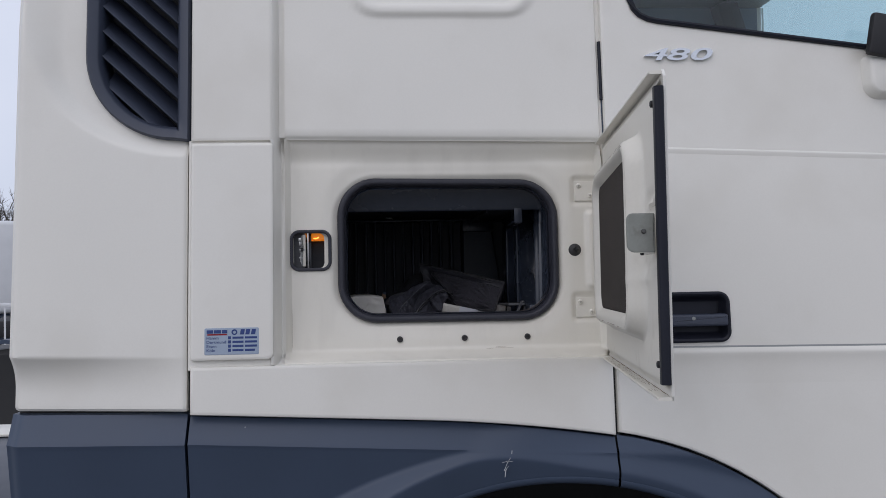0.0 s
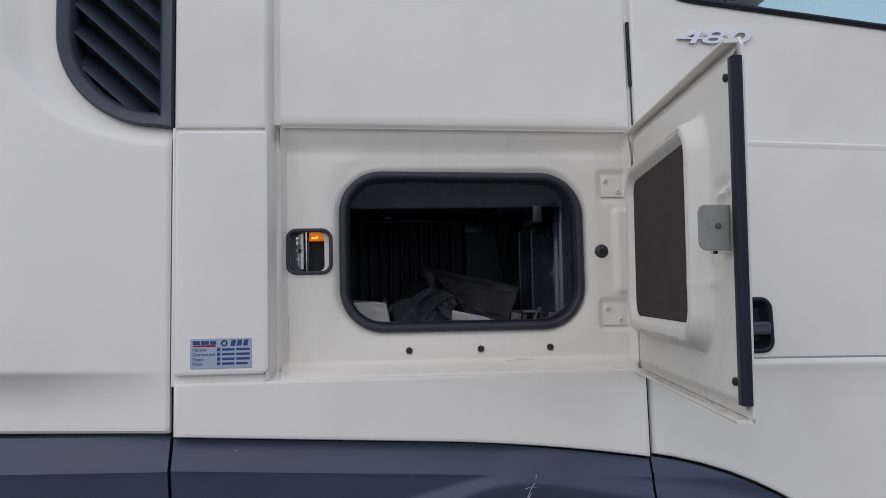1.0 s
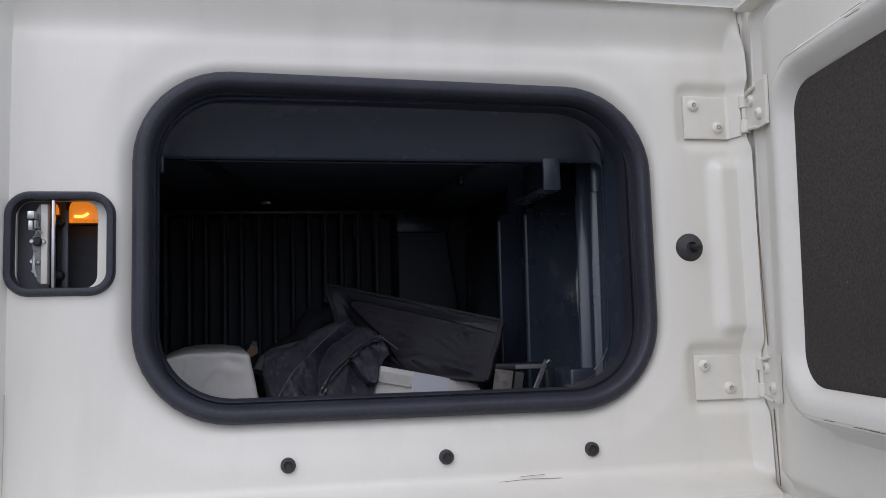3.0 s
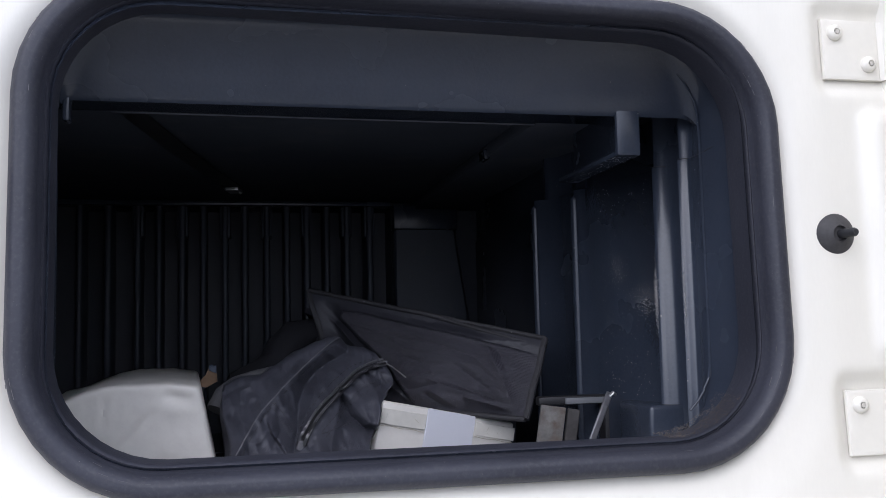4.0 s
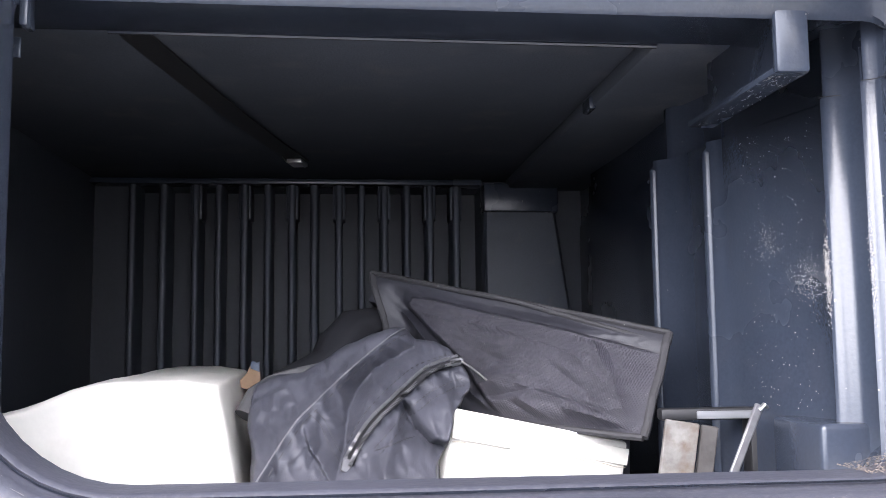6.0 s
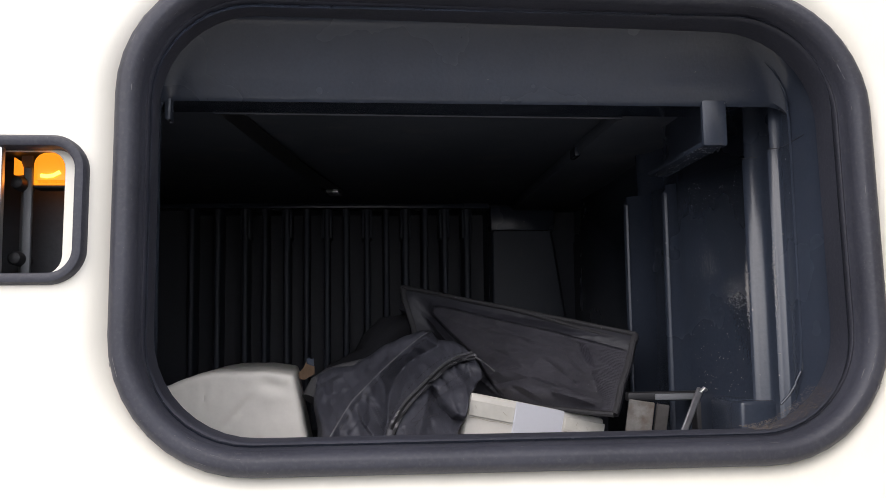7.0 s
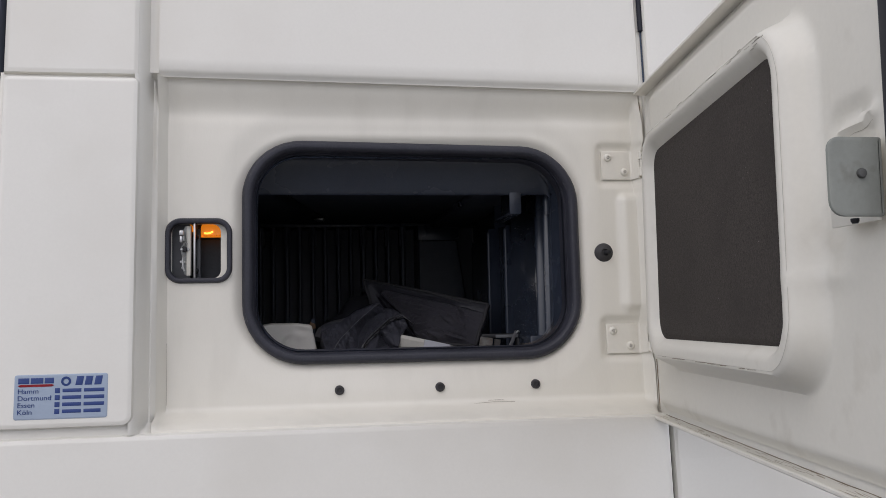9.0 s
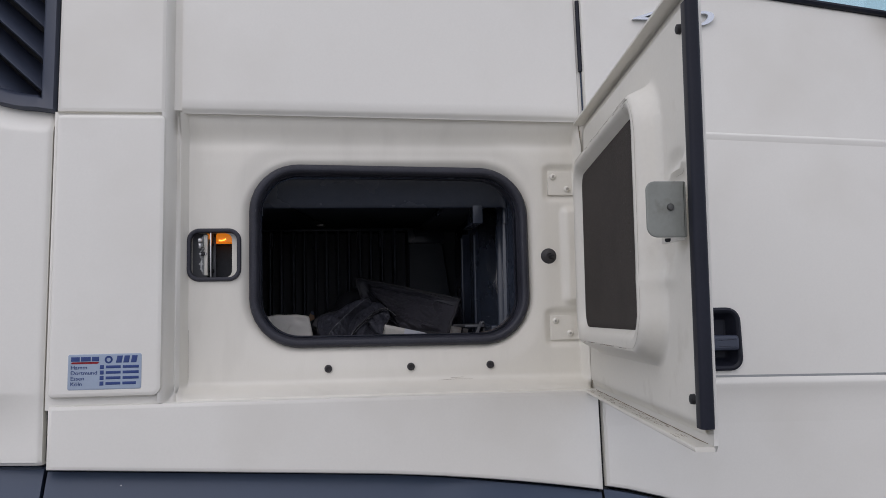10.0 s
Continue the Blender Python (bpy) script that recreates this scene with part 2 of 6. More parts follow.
def rr(x0, x1, z0, z1, r, n=8):
    """A rounded rectangle, anticlockwise; r may be four radii: bl, br, tr, tl."""
    rs = r if isinstance(r, (tuple, list)) else (r, r, r, r)
    pts = []
    for (cx, cz, a), q in zip(((x0, z0, 180), (x1, z0, 270), (x1, z1, 0), (x0, z1, 90)), rs):
        ox = cx + (q if cx == x0 else -q)
        oz = cz + (q if cz == z0 else -q)
        for i in range(n + 1):
            t = radians(a + 90 * i / n)
            pts.append((ox + q * math.cos(t), oz + q * math.sin(t)))
    return pts


def grow(pts, k):
    """Moves each edge of an anticlockwise outline outwards by k."""
    out, n = [], len(pts)
    for i in range(n):
        p0, p, p1 = Vector(pts[i - 1]), Vector(pts[i]), Vector(pts[(i + 1) % n])
        a, b = (p - p0), (p1 - p)
        if a.length < 1e-9 or b.length < 1e-9:
            out.append(tuple(p))
            continue
        a.normalize(), b.normalize()
        na, nb = Vector((a.y, -a.x)), Vector((b.y, -b.x))
        m = na + nb
        m = m / max(0.35, m.dot(na)) if m.length > 1e-6 else na
        out.append(tuple(p + k * m))
    return out


def loft(bm, loops, closed=True, cap0=False, cap1=False, ring=False):
    vs = [[bm.verts.new(p) for p in loop] for loop in loops]
    n = len(vs[0])
    rows = list(zip(vs, vs[1:])) + ([(vs[-1], vs[0])] if ring else [])
    for a, b in rows:
        for i in range(n if closed else n - 1):
            j = (i + 1) % n
            bm.faces.new((a[i], a[j], b[j], b[i]))
    if cap0:
        bm.faces.new(vs[0])
    if cap1:
        bm.faces.new(vs[-1])
    return vs


def plate(pts, d, depth, r=0.003, put=S):
    """A flat panel of any outline with a rounded front edge."""
    bm = bmesh.new()
    prof = [(0, d - depth), (0, d - r), (-0.3 * r, d - 0.3 * r), (-r, d), (-r - 0.002, d)]
    loft(bm, [[put(x, dd, z) for x, z in grow(pts, k)] for k, dd in prof], cap1=True, cap0=True)
    return bm


def field(xs, zs, dfun, hole=None, depth=0.02, put=S):
    """A pressed panel: a fine grid whose depth follows dfun(x, z), with turned-back edges."""
    bm = bmesh.new()
    vs = {}
    def v(i, j):
        if (i, j) not in vs:
            vs[i, j] = bm.verts.new(put(xs[i], dfun(xs[i], zs[j]), zs[j]))
        return vs[i, j]
    for i in range(len(xs) - 1):
        for j in range(len(zs) - 1):
            if hole and hole((xs[i] + xs[i + 1]) / 2, (zs[j] + zs[j + 1]) / 2):
                continue
            bm.faces.new((v(i, j), v(i + 1, j), v(i + 1, j + 1), v(i, j + 1)))
    if depth:
        rim = [e for e in bm.edges if e.is_boundary]
        got = bmesh.ops.extrude_edge_only(bm, edges=rim)
        for g in got["geom"]:
            if isinstance(g, bmesh.types.BMVert):
                g.co.y += depth
    return bm


def steps(a, b, h):
    n = max(1, int(round(abs(b - a) / h)))
    return [a + (b - a) * i / n for i in range(n + 1)]


def in_rr(x, z, x0, x1, z0, z1, r):
    qx, qz = max(x0 + r - x, 0, x - x1 + r), max(z0 + r - z, 0, z - z1 + r)
    return x0 < x < x1 and z0 < z < z1 and qx * qx + qz * qz <= r * r


def sd_rr(x, z, x0, x1, z0, z1, r):
    """Signed distance to a rounded rectangle; negative inside."""
    qx, qz = abs(x - (x0 + x1) / 2) - (x1 - x0) / 2 + r, abs(z - (z0 + z1) / 2) - (z1 - z0) / 2 + r
    return math.hypot(max(qx, 0), max(qz, 0)) + min(max(qx, qz), 0) - r


def box(x0, x1, y0, y1, z0, z1, r=0.002, m=None, n=2):
    """A rounded block; m places it."""
    bm = bmesh.new()
    bmesh.ops.create_cube(bm, size=1.0)
    for q in bm.verts:
        q.co = Vector(((x0 + x1) / 2 + q.co.x * (x1 - x0), (y0 + y1) / 2 + q.co.y * (y1 - y0), (z0 + z1) / 2 + q.co.z * (z1 - z0)))
    if r:
        bmesh.ops.bevel(bm, geom=list(bm.edges), offset=r, segments=n, profile=0.5, affect="EDGES")
    if m:
        bmesh.ops.transform(bm, matrix=m, verts=bm.verts)
    return bm


def lathe(profile, m, n=24, cap=True):
    """Turns (radius, height) pairs round the z axis of m."""
    bm = bmesh.new()
    loops = [[m @ Vector((r * math.cos(2 * math.pi * i / n), r * math.sin(2 * math.pi * i / n), h)) for i in range(n)] for r, h in profile]
    loft(bm, loops, cap0=cap, cap1=cap)
    return bm


def tube(path, radius, n=8, closed=False, flat=1.0):
    """A round bar along a path of points."""
    bm = bmesh.new()
    loops, last = [], None
    k = len(path)
    for i, p in enumerate(path):
        p = Vector(p)
        a = Vector(path[(i - 1) % k] if closed or i > 0 else path[0])
        b = Vector(path[(i + 1) % k] if closed or i < k - 1 else path[-1])
        t = (b - a).normalized()
        side = t.cross(Vector((0, 0, 1))) if abs(t.z) < 0.9 else t.cross(Vector((0, 1, 0)))
        if last is not None and side.dot(last) < 0:
            side = -side
        side.normalize()
        last = side
        up = side.cross(t).normalized()
        loops.append([p + radius * (math.cos(2 * math.pi * j / n) * side + flat * math.sin(2 * math.pi * j / n) * up) for j in range(n)])
    loft(bm, loops, cap0=not closed, cap1=not closed, ring=closed)
    return bm


def merge(*bms):
    """Joins meshes into one."""
    out = bmesh.new()
    for b in bms:
        me = bpy.data.meshes.new("joined")
        b.to_mesh(me)
        b.free()
        out.from_mesh(me)
        bpy.data.meshes.remove(me)
    return out


def cut(ob, cutter):
    """Takes the shape of a mesh out of a part."""
    me = bpy.data.meshes.new("cutter")
    bmesh.ops.recalc_face_normals(cutter, faces=cutter.faces)
    cutter.to_mesh(me)
    cutter.free()
    tool = new("cutter", me)
    mod = ob.modifiers.new("cut", "BOOLEAN")
    mod.operation, mod.object, mod.solver = "DIFFERENCE", tool, "EXACT"
    bpy.context.view_layer.update()
    got = bpy.data.meshes.new_from_object(ob.evaluated_get(bpy.context.evaluated_depsgraph_get()))
    ob.modifiers.clear()
    ob.data = got
    bpy.data.objects.remove(tool)
    got.set_sharp_from_angle(angle=radians(40))


def lettering(name, text, size, m, material, parent, depth=0.0004, shear=0.0, width=1.0, label="", bold=0.0):
    cu = bpy.data.curves.new(name, "FONT")
    cu.body, cu.size, cu.extrude, cu.shear, cu.offset = text, size, depth, shear, bold
    tmp = new("type", cu)
    bpy.context.view_layer.update()
    me = bpy.data.meshes.new_from_object(tmp.evaluated_get(bpy.context.evaluated_depsgraph_get()))
    bpy.data.objects.remove(tmp)
    me.transform(m @ Matrix.Diagonal((width, 1, 1, 1)))
    me.name = name
    me.materials.clear()
    me.materials.append(material)
    ob = new(name, me)
    ob.parent, ob.matrix_parent_inverse = parent, Matrix.Translation(-parent.location)
    if label:
        ob["label"] = label
    return ob

# ---- ground ----
PAVING = mat("grey_yard_paving", (0.23, 0.225, 0.215), 0.85, vary=0.25, scale=0.8, fine=30, bump=0.4, bump_size=0.01,
             stain=(0.09, 0.08, 0.07), stain_cut=(0.5, 0.7), stain_scale=0.6)
bm = bmesh.new()
bmesh.ops.create_grid(bm, x_segments=8, y_segments=8, size=400)
ground = tagged(part("ground", bm, PAVING), "grey paved truck yard with dark damp stains", "ground", kind="structure")

# ---- the truck ----
truck = thing("truck", (0.4, 2.9, 0.0), "white truck cab with a dark grey skirt and open side locker", "truck")

def steeper(z):
    """How far the locker frame stands out of a plane that leans like the skin."""
    return 0.045 * (min(1.84, max(1.56, z)) - 1.62) * (1 - smoothstep(1.86, 1.92, z))


# corner cover behind the locker: a raised lower cover and a plain upper one
corner = part("corner_cover", plate(rr(-0.3785, -0.2075, 1.4595, 1.9150, (0.008, 0.014, 0.008, 0.008), 6), 0.014, 0.03, 0.0055), WHITE, truck)
part("upper_corner_cover", plate([(-0.380, 1.919), (-0.2075, 1.919), (-0.2075, 2.95), (-0.380, 2.95)], 0.0105, 0.03, 0.006), WHITE, truck)
part("corner_backing", plate([(-0.3845, 1.4400), (-0.2130, 1.4400), (-0.2130, 1.9210), (-0.3845, 1.9210)], 0.0025, 0.04, 0.001), WHITE, truck)
# rounded flank of the corner covers, running into the channel beside the frame
flank = bmesh.new()
loft(flank, [[S(x, max(d, -0.047 + 0.041 * (1 - smoothstep(0.002, 0.026, z - 1.4435)) + 0.030 * smoothstep(1.918, 1.930, z)) + steeper(z) * smoothstep(-0.1935, -0.1870, x), z) for z in (1.4475, 1.450, 1.454, 1.459, 1.465, 1.474, 1.56, 1.62, 1.70, 1.78, 1.84, 1.86, 1.875, 1.89, 1.905, 1.918, 1.922, 1.926, 1.930, 2.3, 2.95)] for x, d in ((-0.2135, 0.010), (-0.2095, 0.0085), (-0.2060, 0.004), (-0.2020, -0.006), (-0.1985, -0.017), (-0.1962, -0.025), (-0.1946, -0.0282),
                                                                              (-0.1930, -0.0280), (-0.1916, -0.0290), (-0.1896, -0.0310), (-0.1860, -0.0345))], closed=False)
part("corner_flank", flank, WHITE, truck)


def top_line(x, d, z):
    """The panels above and below the locker's upper edge, which falls a little towards the door."""
    return S(x, d, z - 0.0145 * (x + 0.19) * max(0.0, 1 - abs(z - 1.925) / 0.06))


# panel above the locker, with a pressed field at its top
def upper_depth(x, z):
    k = sd_rr(x, z, -0.030, 0.350, 2.212, 2.75, 0.05)
    ridge = 0.008 * (smoothstep(-0.022, -0.006, k) - smoothstep(0.004, 0.018, k))
    edge = -0.007 * (1 - smoothstep(0.0, 0.007, z - 1.926)) - 0.008 * (1 - smoothstep(0.0, 0.006, 0.505 - x))
    return -0.011 + ridge + edge


xs = [-0.186, -0.183, -0.18] + steps(-0.17, 0.49, 0.011) + [0.497, 0.5, 0.5025, 0.505]
zs = [1.925, 1.9275, 1.93, 1.935] + steps(1.95, 2.15, 0.05) + steps(2.16, 2.34, 0.005) + [2.5, 2.7, 2.75, 2.95]
part("panel_seam", tube([S(0.5085, -0.0135, z) for z in (1.925, 1.96, 2.010)], 0.0014, 6), GREY, truck)
part("upper_side_panel", field(xs, zs, upper_depth, depth=0.045, put=top_line), WHITE, truck)

def F(x, d, z):
    """A point on the locker frame, which stands steeper than the skin; its upper edges fall a little towards the door."""
    return top_line(x, d + steeper(z), z)


# recessed locker frame: pressed sheet with its opening, latch hole and hinge pockets
OPEN = (-0.0705, 0.3985, 1.5350, 1.8300, 0.078)
LATCH = (-0.1765, -0.0935, 1.6445, 1.7272, 0.016)


def recess_depth(x, z):
    d = -0.056
    # raised field round the opening
    k = sd_rr(x, z, -0.098, 0.425, 1.500, 1.874, 0.10)
    d += 0.0045 * smoothstep(-0.022, 0.016, k)
    # sheet rolls in towards the seal
    d += -0.010 * (1 - smoothstep(0.0, 0.022, sd_rr(x, z, *OPEN)))
    # hinge pockets and the rib between them
    pocket_ = sum(1 - smoothstep(-0.006, 0.007, sd_rr(x, z, x0, 0.53, z0, z1, 0.008)) for x0, z0, z1 in ((0.441, 1.779, 1.838), (0.437, 1.523, 1.581)))
    d -= 0.006 * pocket_
    d += 0.009 * (1 - smoothstep(-0.010, 0.004, sd_rr(x, z, 0.468, 0.53, 1.592, 1.765, 0.012)))
    # rim of the recess
    top, left, low, right = 1.925 - z, x + 0.187, z - 1.449, 0.5040 - x
    d += 0.003 * (1 - smoothstep(0.0, 0.005, top)) + 0.025 * (1 - smoothstep(0.0, 0.052, top))
    d += 0.0190 * (1 - smoothstep(0.000, 0.010, left))
    d += 0.050 * (1 - smoothstep(0.0, 0.022, low))
    rim = (1 - smoothstep(0.0, 0.012, right)) * (1 - 0.25 * min(1.0, pocket_))
    d += (-0.030 - d) * rim
    return min(d, 0.0)


locker = part("locker_frame", field(steps(-0.187, 0.5040, 0.0035), steps(1.4435, 1.925, 0.0035), recess_depth,
              hole=lambda x, z: in_rr(x, z, *OPEN) or in_rr(x, z, *LATCH), depth=0.006, put=F), FRAME_PAINT, truck, "worn cream-white pressed steel locker frame")

# rubber seal round the opening
def ring(x0, x1, z0, z1, r, prof, n=10, put=S):
    bm = bmesh.new()
    base = rr(x0, x1, z0, z1, r, n)
    loft(bm, [[put(x, d, z) for x, z in grow(base, k)] for k, d in prof], ring=True)
    return bm


SEAL = (-0.0663, 0.3968, 1.5374, 1.8308, 0.074)


SEAL_SECTION = [(0.0104, -0.075), (0.0112, -0.0620)] + [(0.0030 + 0.0082 * math.cos(a * math.pi / 14), -0.0595 + 0.0118 * math.sin(a * math.pi / 14) - (0.0007 if a == 7 else 0.0)) for a in range(1, 14)]
SEAL_SECTION += [(-0.0053, -0.0640), (-0.0060, -0.0650), (-0.0071, -0.0645), (-0.0081, -0.0655), (-0.0087, -0.069), (-0.0087, -0.090)]


def seal_at(x, d, z):
    """The seal follows the opening, whose upper side falls a little towards the door."""
    return F(x, d, z - 0.017 * (x - 0.03) * smoothstep(1.66, 1.80, z) - 0.004 * (x - 0.03) * smoothstep(1.66, 1.55, z))


seal = part("opening_seal", ring(*SEAL, SEAL_SECTION, put=seal_at), RUBBER, truck, "scuffed black rubber door seal")
# pale rubbed streaks on the seal's crown
rng = random.Random(41)
crown = grow(rr(*SEAL, 20), 0.0)
rubbed = []
for i in range(110):
    k = rng.randrange(len(crown))
    (xa, za), (xb, zb) = crown[k], crown[(k + 1) % len(crown)]
    if zb < 1.56 and rng.random() < 0.5 or math.hypot(xb - xa, zb - za) > 0.2 and rng.random() < 0.4:
        continue
    run = rng.uniform(0.0006, 0.010) / math.hypot(xb - xa, zb - za)
    f = rng.uniform(0, max(0.01, 1 - run))
    off, dd = rng.choice(((0.0094, -0.0522), (0.0066, -0.0489), (-0.0005, -0.0489), (-0.0034, -0.0521)))
    nx, nz = (zb - za), -(xb - xa)
    ln = math.hypot(nx, nz)
    off += rng.gauss(0, 0.0003)
    pts = [seal_at(xa + g * (xb - xa) + off * nx / ln, dd + 0.0001, za + g * (zb - za) + off * nz / ln) for g in (f, f + 0.5 * min(run, 1 - f), f + min(run, 1 - f))]
    rubbed.append(tube(pts, rng.uniform(0.00006, 0.00018), 4, flat=0.5))
rubs = part("rubbed_streaks", merge(*rubbed), mat("rubbed_rubber", (0.14, 0.135, 0.135), 0.75, vary=0.3, scale=120), seal, "pale rubbed streaks")
rubs["kind"] = "stuff"
part("latch_seal", ring(-0.1750, -0.0950, 1.6458, 1.7257, 0.016, [(0.0050, -0.060), (0.0050, -0.050), (0.0034, -0.0468), (0.0008, -0.0462), (-0.0016, -0.0474), (-0.0022, -0.050), (-0.0022, -0.062)], put=F), RUBBER, truck, "black rubber edging of the latch hole")


# screws, plugs and the rubber stop
def facing(x, d, z):
    """A place on the locker frame whose z axis points outwards."""
    return Matrix.Translation(F(x, d, z)) @ Matrix.Rotation(radians(90), 4, "X")


for x in (0.0545, 0.1945, 0.332):
    plug = part("frame_bolt", lathe([(0.0066, -0.004), (0.0066, 0.0015), (0.0058, 0.003), (0.0040, 0.0034), (0.0034, 0.0012), (0.0012, 0.001)], facing(x, -0.0505, 1.4905), 18), STOPPER, truck, "black socket-head bolt")
stop = part("rubber_stop", lathe([(0.0145, -0.004), (0.0148, 0.0015), (0.0135, 0.004), (0.0085, 0.0068), (0.0055, 0.0085), (0.005, 0.006), (0.0038, 0.0062)], facing(0.4435, -0.055, 1.6775), 28), STOPPER, truck, "black rubber door stop")
part("stop_pin", lathe([(0.0032, 0.004), (0.0030, 0.018), (0.0022, 0.0195)], facing(0.4445, -0.055, 1.6775) @ Matrix.Rotation(radians(8), 4, "Y"), 12), DEEP, stop)


def star(m):
    """The six-pointed socket of a screw."""
    b = bmesh.new()
    ring_ = [((0.0021 if i % 2 else 0.0012) * math.cos(math.pi * i / 6), (0.0021 if i % 2 else 0.0012) * math.sin(math.pi * i / 6)) for i in range(12)]
    loft(b, [[m @ Vector((x, y, h)) for x, y in ring_] for h in (0.002, 0.00425)], cap0=True, cap1=True)
    return b


def torx_screw(m, parent):
    s = part("hinge_screw", lathe([(0.0058, -0.001), (0.0058, 0.0012), (0.0050, 0.0030), (0.0032, 0.0040), (0.0024, 0.0041), (0.0019, 0.0022), (0.0004, 0.002)], m, 16), CREAM, parent)
    part("screw_socket", star(m), SOCKET, s)


# ---- locker hatch, swung open ----
HU, HN = Vector((-0.122, -0.9925, 0)).normalized(), Vector((-0.9925, 0.122, 0)).normalized()
HINGE = Vector((0.512, 1.690, 0))


def H(u, w, z):
    """Along the open hatch from its hinge, towards its inner side, and up."""
    return HINGE + u * HU + w * HN + Vector((0, 0, z))


HZ0, HZ1, HW = 1.441, 1.914, 0.701
hatch = part("locker_hatch", plate([(0.0, HZ0 + 0.003), (HW - 0.007, HZ0 - 0.002), (HW, HZ0 + 0.005), (HW, HZ1 - 0.012), (HW - 0.012, HZ1), (0.0, HZ1 - 0.002)], 0.0, 0.0045, 0.0015,
             put=lambda u, d, z: H(u, -d, z)), WHITE, truck, "open white steel locker hatch")


def strip_bm(sec, u0, u1, cap=True, fall=0.0):
    """A folded strip of constant section (w, z) from u0 to u1."""
    bm = bmesh.new()
    loft(bm, [[H(u, w, z - fall * u) for w, z in sec] for u in steps(u0, u1, 0.05)], cap0=cap, cap1=cap)
    return bm


part("top_flange", strip_bm([(0.003, 1.9130), (0.0215, 1.9120), (0.0228, 1.9108), (0.0228, 1.9080), (0.0215, 1.9070), (0.003, 1.9070)], 0.004, 0.690), CREAM, hatch)
part("bottom_flange", strip_bm([(0.003, 1.4420), (0.0215, 1.4420), (0.0228, 1.4432), (0.0228, 1.4455), (0.0215, 1.4468), (0.003, 1.4472)], 0.004, 0.6985, fall=0.003), CREAM, hatch, "dirty cream bottom flange")


def bulge(u, z):
    w = 0.0150
    # the pressed field's upper side rises towards the free edge
    zt, z = z, z - 0.024 * (u - 0.135) * smoothstep(1.70, 1.80, z)
    k = sd_rr(u, z, 0.108, 0.584, 1.519, 1.832, 0.055)
    w += (0.0300 - 0.0) * (1 - smoothstep(-0.014, 0.006, k))
    # shallow seat for the foam
    w -= 0.0170 * (1 - smoothstep(-0.006, 0.013, sd_rr(u, z, 0.140, 0.552, 1.555, 1.8000, 0.030)))
    # dished area and stiffening creases on the free side
    z = zt
    w -= 0.0045 * (1 - smoothstep(-0.012, 0.006, sd_rr(u, z, 0.600, 0.672, 1.635, 1.745, 0.02)))
    w += 0.006 * math.exp(-((z - 1.724 - 0.10 * (u - 0.63)) / 0.005) ** 2) * smoothstep(0.595, 0.62, u) * smoothstep(0.690, 0.665, u)
    w += 0.0035 * math.exp(-((z - 1.612) / 0.009) ** 2 - ((u - 0.60) / 0.025) ** 2)
    # rim at the hinge side
    w -= 0.012 * (1 - smoothstep(0.0, 0.062, u - 0.008))
    w -= 0.007 * (1 - smoothstep(0.0, 0.012, 1.898 - z)) + 0.007 * (1 - smoothstep(0.0, 0.012, z - 1.456))
    return w


def inner_panel():
    us, zs = steps(0.001, 0.690, 0.0045), steps(1.455, 1.900, 0.0045)
    bm = bmesh.new()
    loft(bm, [[H(u, bulge(u, z), z) for u in us] for z in zs], closed=False)
    return bm


part("inner_panel", inner_panel(), CREAM, hatch, "cream pressed inner panel with scuffs")


def foam_pad():
    bm = bmesh.new()
    base = rr(0.137, 0.553, 1.5545, 1.8000, (0.036, 0.036, 0.030, 0.030), 8)
    wob0 = lambda u, z: (u + 0.0035 * math.sin(z * 47 + 1.0) * (1 if u < 0.2 else 0.3), z + 0.0025 * math.sin(u * 26 + 0.5) * (1 if z < 1.65 else 0.4))
    wob = lambda u, z: (lambda a, b: (a + 0.006 * smoothstep(0.4, 0.55, u) * smoothstep(1.62, 1.56, z), b - 0.005 * smoothstep(0.45, 0.55, u) * smoothstep(1.6, 1.56, z)))(*wob0(u, z))
    loops = []
    for k, w in ((0.001, 0.022), (0.0, 0.0305), (-0.003, 0.0335), (-0.010, 0.0345)):
        loops.append([H(a, w, b) for a, b in (wob(u, z) for u, z in grow(base, k))])
    loft(bm, loops, cap1=True)
    for q in bm.verts:
        u = (q.co - HINGE).dot(HU)
        q.co.z += 0.030 * (u - 0.135) * smoothstep(1.70, 1.80, q.co.z)
    return bm


rim_line = [H(u, bulge(u, z) + 0.0003, z) for u, z in ((a, b + 0.024 * (a - 0.135) * smoothstep(1.70, 1.80, b)) for a, b in grow(rr(0.113, 0.573, 1.534, 1.818, 0.045, 8), 0.0))]
part("sealant_line", tube(rim_line, 0.0002, 5, closed=True), mat("aged_sealant", (0.52, 0.50, 0.44), 0.6, vary=0.15, scale=30), hatch)
part("foam_pad", foam_pad(), FOAM, hatch, "charcoal foam pad")

# black edge seal along the free edge, with buffers
part("edge_strip", merge(*[
    (lambda b: (loft(b, [[H(u, w, z) for u, w in rr(u0, u1, w0, w1, r, 4)] for z in (1.463, 1.465, 1.68, 1.884, 1.886)], cap0=True, cap1=True), b)[1])(bmesh.new())
    for u0, u1, w0, w1, r in ((0.680, 0.7060, 0.0045, 0.0110, 0.003), (0.690, 0.7110, 0.0050, 0.0190, 0.0045))]), STRIP, hatch, "black rubber edge strip")
for z in (1.866, 1.489):
    part("buffer", lathe([(0.005, 0), (0.0055, 0.004), (0.005, 0.009), (0.003, 0.010)], Matrix.Translation(H(0.676, 0.010, z)) @ HN.to_track_quat("Z", "Y").to_matrix().to_4x4(), 14), DEEP, hatch)

